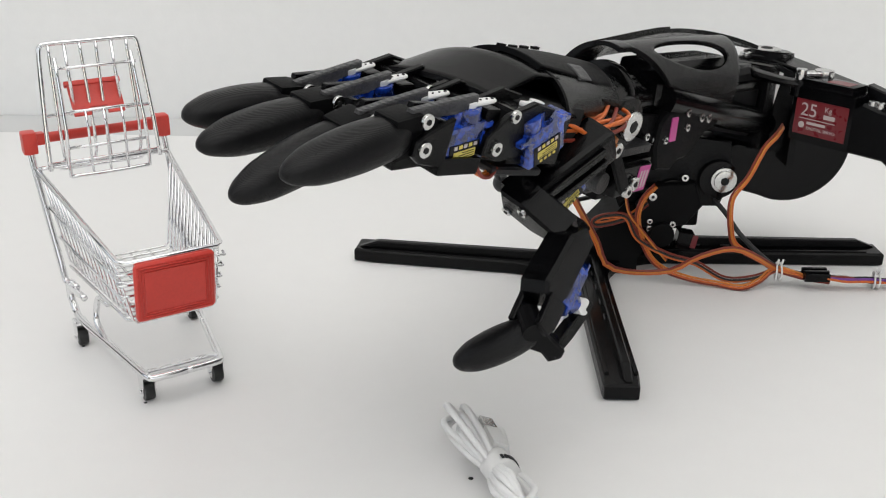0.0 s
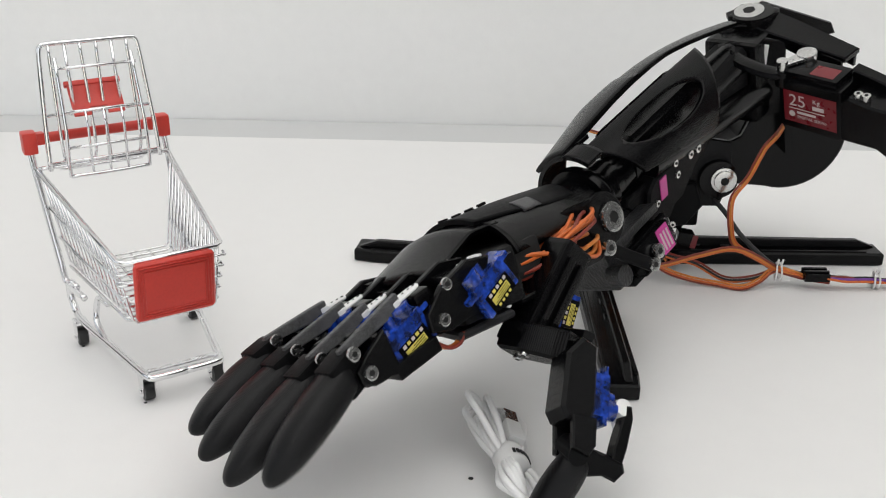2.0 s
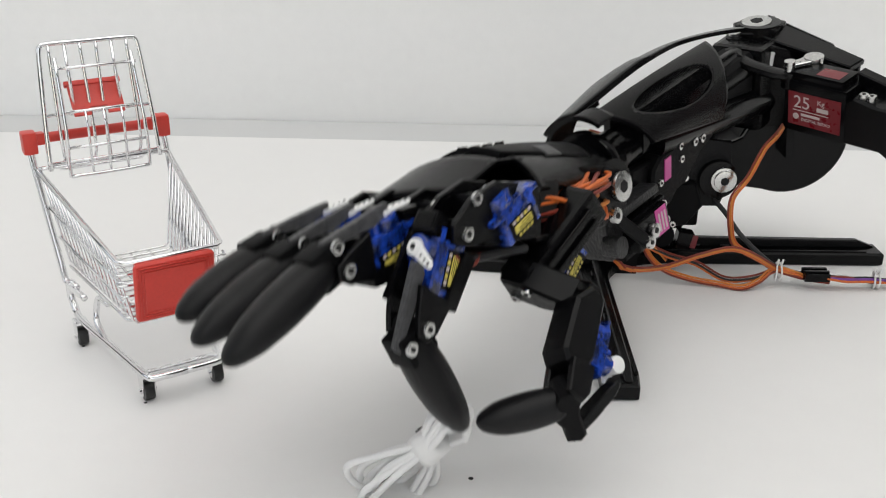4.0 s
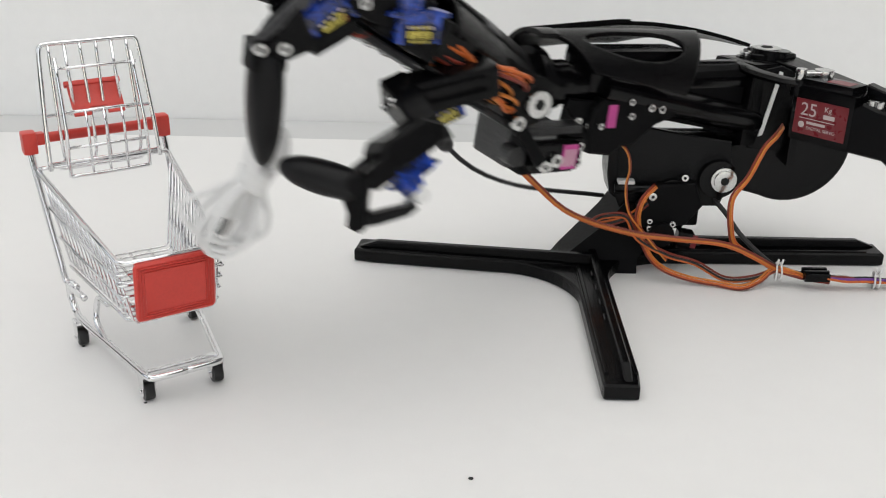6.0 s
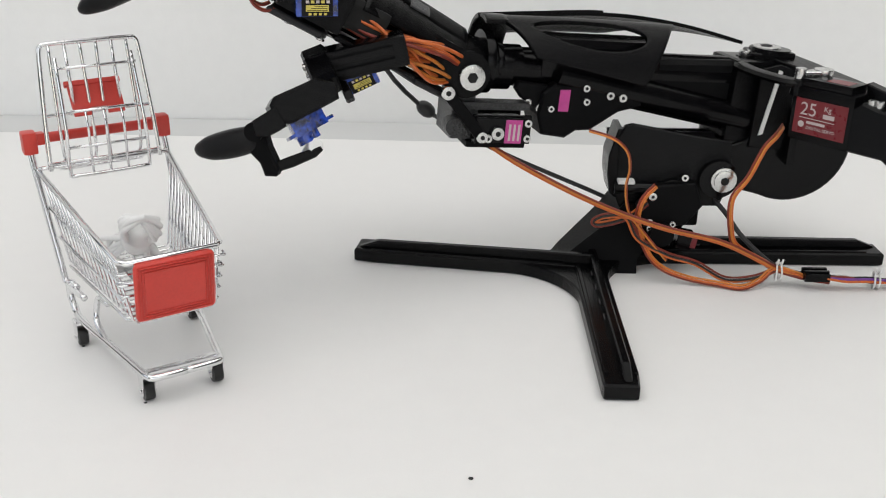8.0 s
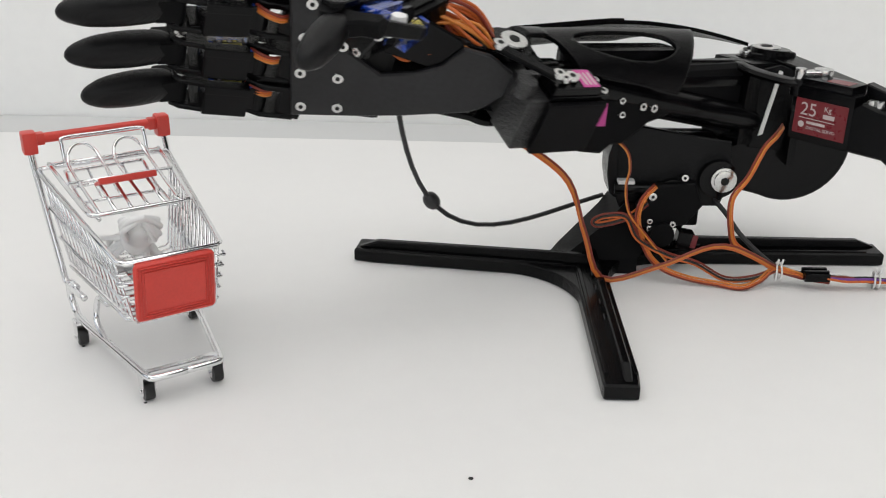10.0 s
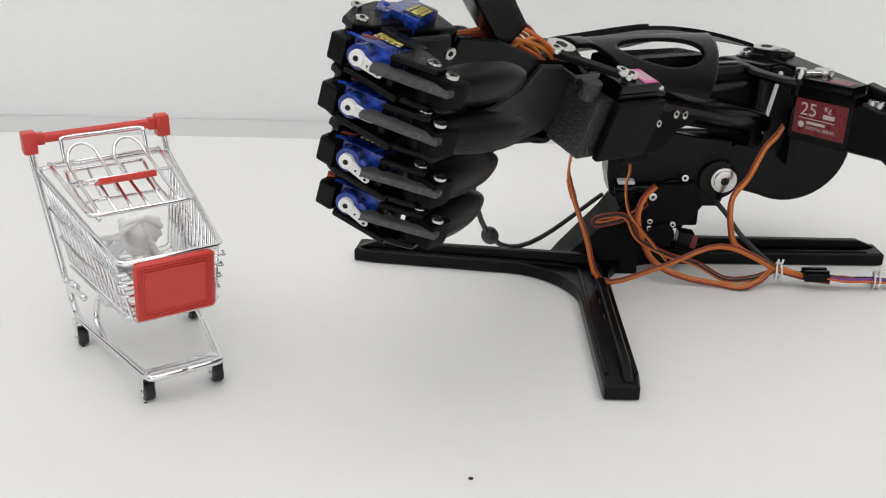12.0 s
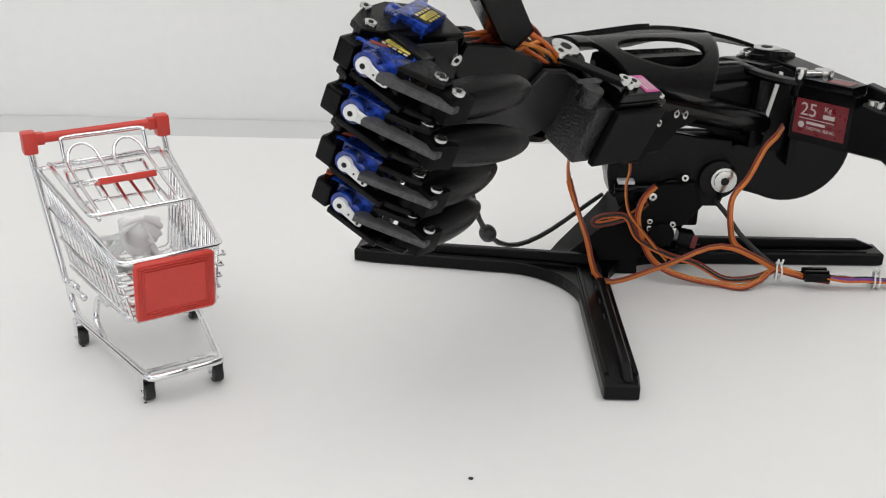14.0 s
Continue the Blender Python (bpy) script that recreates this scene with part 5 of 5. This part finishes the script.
# ---- motion ----
def ease(keys, t):
    """A joint's value at t: a smooth curve through keys (seconds, value) that never overshoots them."""
    if t <= keys[0][0] or len(keys) == 1:
        return keys[0][1]
    if t >= keys[-1][0]:
        return keys[-1][1]
    i = max(k for k in range(len(keys) - 1) if keys[k][0] <= t)

    def rise(k):
        return (keys[k + 1][1] - keys[k][1]) / (keys[k + 1][0] - keys[k][0])

    def slope(k):
        if k == 0 or k == len(keys) - 1 or rise(k - 1) * rise(k) <= 0:
            return 0.0
        return 2 * rise(k - 1) * rise(k) / (rise(k - 1) + rise(k))
    (t0, v0), (t1, v1) = keys[i], keys[i + 1]
    h = t1 - t0
    u = (t - t0) / h
    return v0 * (1 + 2 * u) * (1 - u) ** 2 + v1 * u * u * (3 - 2 * u) + h * slope(i) * u * (1 - u) ** 2 - h * slope(i + 1) * u * u * (1 - u)


TILT = [(0, 1.0), (0.5, 0.6), (0.7, 0.5), (1.0, -7.4), (1.5, -20.9), (2.0, -22.9), (3.0, -22.9), (3.4, -22.9), (4.9, 0.4), (5.5, 0.7), (6.0, 0.6), (6.2, 0.2), (6.5, -0.1), (8.0, -0.1), (11.0, 0.1), (14, 0.5)]
YAW = [(0, 227.9), (0.4, 229.5), (0.8, 229.2), (1.5, 229.2), (3.0, 229.0), (4.0, 229.2), (5.3, 228.7), (5.5, 228.2), (5.65, 228.5), (5.8, 223.2), (6.0, 212.6), (6.2, 200.1), (6.35, 193.9), (6.5, 192.6), (6.9, 193.8), (7.5, 195.4), (8.0, 195.5), (8.2, 195.5), (9.3, 189.4), (10.3, 216.1), (10.6, 216.9), (11.1, 217.3), (11.85, 220.5), (14, 220.5)]
ROLL = [(0, -9.9), (0.6, -10.4), (1.0, 14.8), (1.5, 19.7), (3.0, 21.0), (3.4, 21.2), (5.0, -11.3), (5.5, -8.1), (5.8, -8.0), (6.0, -5.3), (6.2, -2.9), (6.5, -3.1), (7.4, 1.0), (8.0, 0.2), (8.3, 0.2), (9.6, 60.2), (10.5, 67.2), (11.0, 74.4), (14, 66.6)]
BEND = [(0, -7.5), (0.6, -8.4), (1.0, -15.8), (3.0, -16.8), (3.4, -16.9), (5.0, -23.6), (5.5, -25.9), (6.0, -27.1), (6.5, -23.7), (8.0, -24.5), (8.3, -24.4), (9.0, -12.4), (9.6, -12.3), (10.3, -27.5), (10.6, -27.1), (11.0, -22.0), (11.8, -1.7), (14, -1.1)]
CURL = [  # for each finger: knuckle keys, middle joint keys
    ([(0, 1.7), (0.5, 3.7), (1.5, -0.5), (1.95, 8.0), (2.45, 46.1), (2.85, 57.1), (3.0, 57.1), (5.5, 56.4), (6.0, 56.7), (6.5, 46.6), (6.72, 46.9), (7.4, 19.2), (8.0, 18.5), (8.3, 18.0), (9.5, 0.0), (11.0, 0.0), (11.5, 1.1), (11.88, 106.1), (14, 106.1)],
     [(0, 12.8), (0.5, 10.8), (2.0, 16.0), (2.4, 20.6), (2.9, 58.6), (5.5, 63.9), (6.0, 59.0), (6.5, 68.6), (6.72, 68.4), (7.4, 35.6), (8.0, 33.5), (8.3, 33.0), (9.5, 8.0), (11.0, 8.0), (11.5, 7.9), (11.88, 76.6), (14, 76.6)]),
    ([(0, 6.3), (0.6, 6.3), (1.5, 8.6), (3.0, 5.7), (3.2, 5.6), (5.0, 13.6), (5.5, 14.0), (6.0, 14.0), (6.5, 14.0), (8.0, 14.0), (8.3, 14.0), (10.3, 18.5), (11.0, 19.2), (11.38, 17.0), (11.8, 110.2), (14, 108.6)],
     [(0, 17.5), (0.6, 17.5), (1.5, 12.7), (3.0, 19.4), (3.2, 19.7), (5.5, 17.3), (6.0, 16.7), (6.5, 16.1), (8.0, 15.0), (8.3, 15.0), (10.3, 7.9), (11.0, 6.5), (11.4, 6.5), (11.8, 64.6), (14, 64.9)]),
    ([(0, 7.1), (0.6, 7.1), (1.5, 3.6), (3.0, 4.5), (3.2, 4.6), (5.0, 12.8), (5.5, 13.0), (6.0, 13.0), (6.5, 13.0), (8.0, 13.0), (8.3, 13.0), (10.3, 11.7), (11.0, 12.5), (11.28, 12.7), (11.72, 110.8), (14, 109.0)],
     [(0, 5.5), (0.6, 5.5), (1.5, 12.9), (3.0, 14.9), (3.2, 14.9), (5.5, 16.7), (6.0, 16.3), (6.5, 15.9), (8.0, 15.0), (8.3, 15.0), (10.3, 14.4), (11.0, 12.8), (11.3, 12.4), (11.74, 80.4), (14, 80.1)]),
    ([(0, 8.5), (0.6, 8.5), (1.5, -3.4), (3.0, -0.5), (3.2, -0.4), (5.0, 10.9), (5.5, 12.0), (6.0, 12.0), (6.5, 12.0), (8.0, 12.0), (8.3, 12.0), (10.3, 11.7), (11.0, 12.6), (11.16, 12.7), (11.6, 113.1), (14, 109.2)],
     [(0, -2.4), (0.6, -2.4), (1.5, 19.3), (3.0, 17.4), (3.2, 17.3), (5.5, 15.6), (6.0, 15.4), (6.5, 15.3), (8.0, 15.0), (8.3, 15.0), (10.3, 17.1), (11.0, 16.3), (11.2, 16.1), (11.62, 80.8), (14, 80.6)]),
]
SWING = [(0, 0), (8.3, 0), (9.8, -8), (11.5, -8), (11.8, 95), (14, 95)]          # thumb about the palm's length
TIP_X = [(0, 0.1229), (0.5, 0.1229), (0.8, 0.1229), (1.5, 0.1293), (3.0, 0.1323), (5.5, 0.1258), (6.0, 0.1311), (6.5, 0.1347), (8.0, 0.1314), (9.6, 0.1203), (11.0, 0.1132), (11.5, 0.1208), (11.8, 0.1261), (14, 0.128)]   # thumb tip in the palm's space
TIP_Y = [(0, 0.0598), (0.5, 0.0582), (1.5, 0.0664), (2.1, 0.0644), (2.6, 0.0564), (3.0, 0.0563), (5.5, 0.0614), (6.0, 0.0552), (6.5, 0.0491), (8.0, 0.0607), (9.6, 0.0797), (11.0, 0.0753), (11.5, 0.0778), (11.8, 0.0594), (14, 0.06)]
TIP_Z = [(0, -0.1003), (0.5, -0.0999), (2.1, -0.0992), (2.6, -0.0862), (3.0, -0.0859), (5.5, -0.0782), (6.0, -0.0856), (6.5, -0.0896), (8.0, -0.1039), (11.0, -0.1042), (14, -0.102)]
BOLT = Vector((0.186, 0.6245, 0.0672))


def arm_poses(t):
    """World poses of all moving parts of the arm at t."""
    tilt = Matrix.Translation(PIVOT) @ Matrix.Rotation(radians(ease(TILT, t)), 4, TILT_AXIS) @ Matrix.Translation(-PIVOT)
    upper = tilt @ Matrix.Translation(ELBOW)
    fore = tilt @ Matrix.Translation(SHAFT) @ pose(0, 0, 0, 0, 0, ease(YAW, t)) @ pose(0, 0, 0, 0, SLOPE, 0)
    wri = fore @ Matrix.Translation((FORE, 0, 0)) @ pose(0, 0, 0, ease(ROLL, t))
    pal = wri @ pose(0, 0, 0, 0, ease(BEND, t), 0)
    unit = Matrix.Translation(BOLT) @ pose(0, 0, 0, 0, 0.45 * ease(TILT, t), 0) @ Matrix.Translation(ELBOW - BOLT)
    got = {"unit": unit, "upper": upper, "fore": fore, "wrist": wri, "palm": pal}
    for k in range(4):
        seg = pal @ Matrix.Translation(KNUCKLES[k]) @ pose(0, 0, 0, 0, ease(CURL[k][0], t), 0)
        got["seg", k] = seg
        got["tip", k] = seg @ Matrix.Translation((PROX, 0, 0)) @ pose(0, 0, 0, 0, ease(CURL[k][1], t), 0)
    turn = Matrix.Translation(J0) @ Matrix.Rotation(radians(ease(SWING, t)), 4, "X") @ Matrix.Translation(-J0)
    th = pal @ turn
    tip = Vector((ease(TIP_X, t), ease(TIP_Y, t), ease(TIP_Z, t)))
    got["bar"] = th @ along(J0, J1, (0.2, 1, -0.2))
    got["knee"] = th @ along(J1, K0, (0.6, 0.2, -0.8))
    got["tseg"] = th @ along_z(K0, J3, (-1, 0.35, -0.6))
    got["ttip"] = th @ along_z(J3, tip, (-1, 0.35, -0.6))
    got["tlink"] = along_z(got["ttip"] @ Vector((-0.0005, 0, 0.0226)), got["tseg"] @ Vector((0.0310, 0, 0.0240)), got["tseg"].to_3x3() @ Vector((0, 0, 1)))
    return got


def motions():
    times = [k / 10 for k in range(141)]
    inv = Matrix.Translation(-HUB)
    table = [(t, arm_poses(t)) for t in times]
    for ob, key in [(UPPER, "upper"), (SERVO_UNIT, "unit"), (FOREARM, "fore"), (WRIST, "wrist"), (PALM_OB, "palm"), (THUMB[0], "bar"), (THUMB[1], "knee"), (THUMB[2], "tseg"), (THUMB[3], "ttip"), (THUMB[4], "tlink")] + [(FINGERS[k][0], ("seg", k)) for k in range(4)] + [(FINGERS[k][1], ("tip", k)) for k in range(4)]:
        walk(ob, [(t, inv @ p[key]) for t, p in table])
    # each horn turns as its finger curls and pulls the link bar to the tip's pin
    for k in range(4):
        horns, links = [], []
        for t in times:
            low, mid = ease(CURL[k][0], t), ease(CURL[k][1], t)
            seat = HORN_SEAT @ pose(0, 0, 0, 0, 0, 168 - 1.12 * max(low + mid - 20, 0))
            pin = Vector((PROX, 0.0022, 0)) + Vector((0.0115 * math.sin(radians(mid)), 0, 0.0115 * math.cos(radians(mid))))
            end = seat @ Vector((0.0115, 0, 0.0115))
            end.y = 0.0022 + 0.3 * (end.y - 0.0022)
            horns.append((t, seat))
            links.append((t, along_z(pin, end, (0, 0, 1))))
        walk(FINGERS[k][2], horns)
        walk(FINGERS[k][3], links)
    flap = [(0, -98), (8.5, -98), (9.3, -98), (9.6, -40), (9.9, 8), (14, 8)]
    walk(FLAP, [(t, pose(*HINGE, 0, ease(flap, t), 0)) for t in times])
    # the tied cable: carried, swung, dropped into the basket
    drop = CART @ Vector((0.052, -0.004, 0.092))
    rows = []

    def pinch(t):
        """The point between the tips of index finger and thumb."""
        p = arm_poses(t)
        tip = p["palm"] @ Vector((ease(TIP_X, t), ease(TIP_Y, t), ease(TIP_Z, t)))
        return (tip + p["tip", 0] @ Vector((DIST, 0, 0))) / 2

    lifted = []
    start, stop = (Vector((0.018, 0.358, 0.013)), Vector((0.014, 0.425, 0.020))), (Vector((0.008, 0.385, 0.138)), Vector((-0.037, 0.385, 0.075)))
    for k in range(1, 10):
        t = 3.3 + 0.2 * k
        u, v = ease([(3.3, 0), (5.3, 1)], t), ease([(3.4, 0), (4.2, 1)], t)
        top = pinch(t) + (start[0] - pinch(3.3)).lerp(stop[0] - pinch(5.3), u)
        lifted.append((t, top, top + (start[1] - start[0]).lerp(stop[1] - stop[0], v).normalized() * 0.075))
    for t, top, end in sorted(lifted + [
            (0.0, (0.038, 0.347, 0.011), (0.010, 0.417, 0.012)), (0.9, (0.038, 0.347, 0.011), (0.010, 0.417, 0.012)),
            (1.4, (0.040, 0.350, 0.011), (0.024, 0.424, 0.013)), (2.1, (0.038, 0.350, 0.011), (0.022, 0.424, 0.014)),
            (2.5, (0.020, 0.358, 0.013), (0.016, 0.427, 0.018)), (3.3, (0.018, 0.358, 0.013), (0.014, 0.425, 0.020)),
            (5.3, (0.008, 0.385, 0.138), (-0.037, 0.385, 0.075)), (5.6, (0.012, 0.380, 0.152), (-0.030, 0.380, 0.086)),
            (5.8, (-0.020, 0.400, 0.143), (-0.062, 0.395, 0.080)), (6.0, (-0.078, 0.460, 0.146), (-0.118, 0.452, 0.080)),
            (6.2, (-0.135, 0.520, 0.142), (-0.165, 0.510, 0.072)), (6.5, (-0.149, 0.550, 0.140), (-0.170, 0.545, 0.067)),
            (6.75, (-0.148, 0.548, 0.139), (-0.166, 0.545, 0.064)), (6.9, (-0.147, 0.538, 0.122), (-0.165, 0.540, 0.050)),
            (7.05, (-0.149, 0.510, 0.098), (-0.167, 0.535, 0.042)), (7.2, drop, drop + Vector((-0.026, 0.042, -0.046))), (14, drop, drop + Vector((-0.026, 0.042, -0.046)))], key=lambda r: r[0]):
        rows.append((t, along_z(top, end, (0, -0.25, 1)) @ pose(0, 0, 0, 0, -90, 0) @ pose(0, 0, 0, 0, 0, ease([(3.3, 42), (4.7, 0), (6.9, 0), (7.2, 55)], t))))
    walk(BUNDLE, rows)
    # signal cable: rigid pieces along its way
    tracks = [[] for _ in SIGNAL]
    for t, p in table[::2]:
        k = ease(SIGNAL_TIMES, t)
        for (t0, k0), (t1, k1) in zip(SIGNAL_TIMES, SIGNAL_TIMES[1:]):
            if t0 <= t <= t1:
                u = 0 if k0 == k1 else (k - k0) / (k1 - k0)
                way = [Vector(a).lerp(Vector(b), u) for a, b in zip(SIGNAL_WAY[k0][1], SIGNAL_WAY[k1][1])]
        curve = even(smooth_path([p["wrist"] @ Vector((-0.002, -0.012, -0.033))] + way + [FIX], 10), len(SIGNAL))
        for i, (a, b) in enumerate(zip(curve, curve[1:])):
            tracks[i].append((t, inv @ along_z(a, b, (0.02, -0.3, 1))))
    for ob, track in zip(SIGNAL, tracks):
        walk(ob, track)
    # loose cables: rigid pieces along a hanging curve of constant length
    for pieces, key, anchor, fixed, length, lean in LOOSE:
        tracks = [[] for _ in pieces]
        for t, p in table:
            if round(t * 10) % 2 and t not in (6.1, 11.3, 11.5):
                continue
            a, b = p[key] @ Vector(anchor), Vector(fixed)
            curve = hang(a, b, (b - a).length * ease(length, t), len(pieces), lean)
            for k, (a, b) in enumerate(zip(curve, curve[1:])):
                tracks[k].append((t, inv @ along_z(a, b, (0.02, -0.3, 1))))
        for ob, track in zip(pieces, tracks):
            walk(ob, track)


motions()
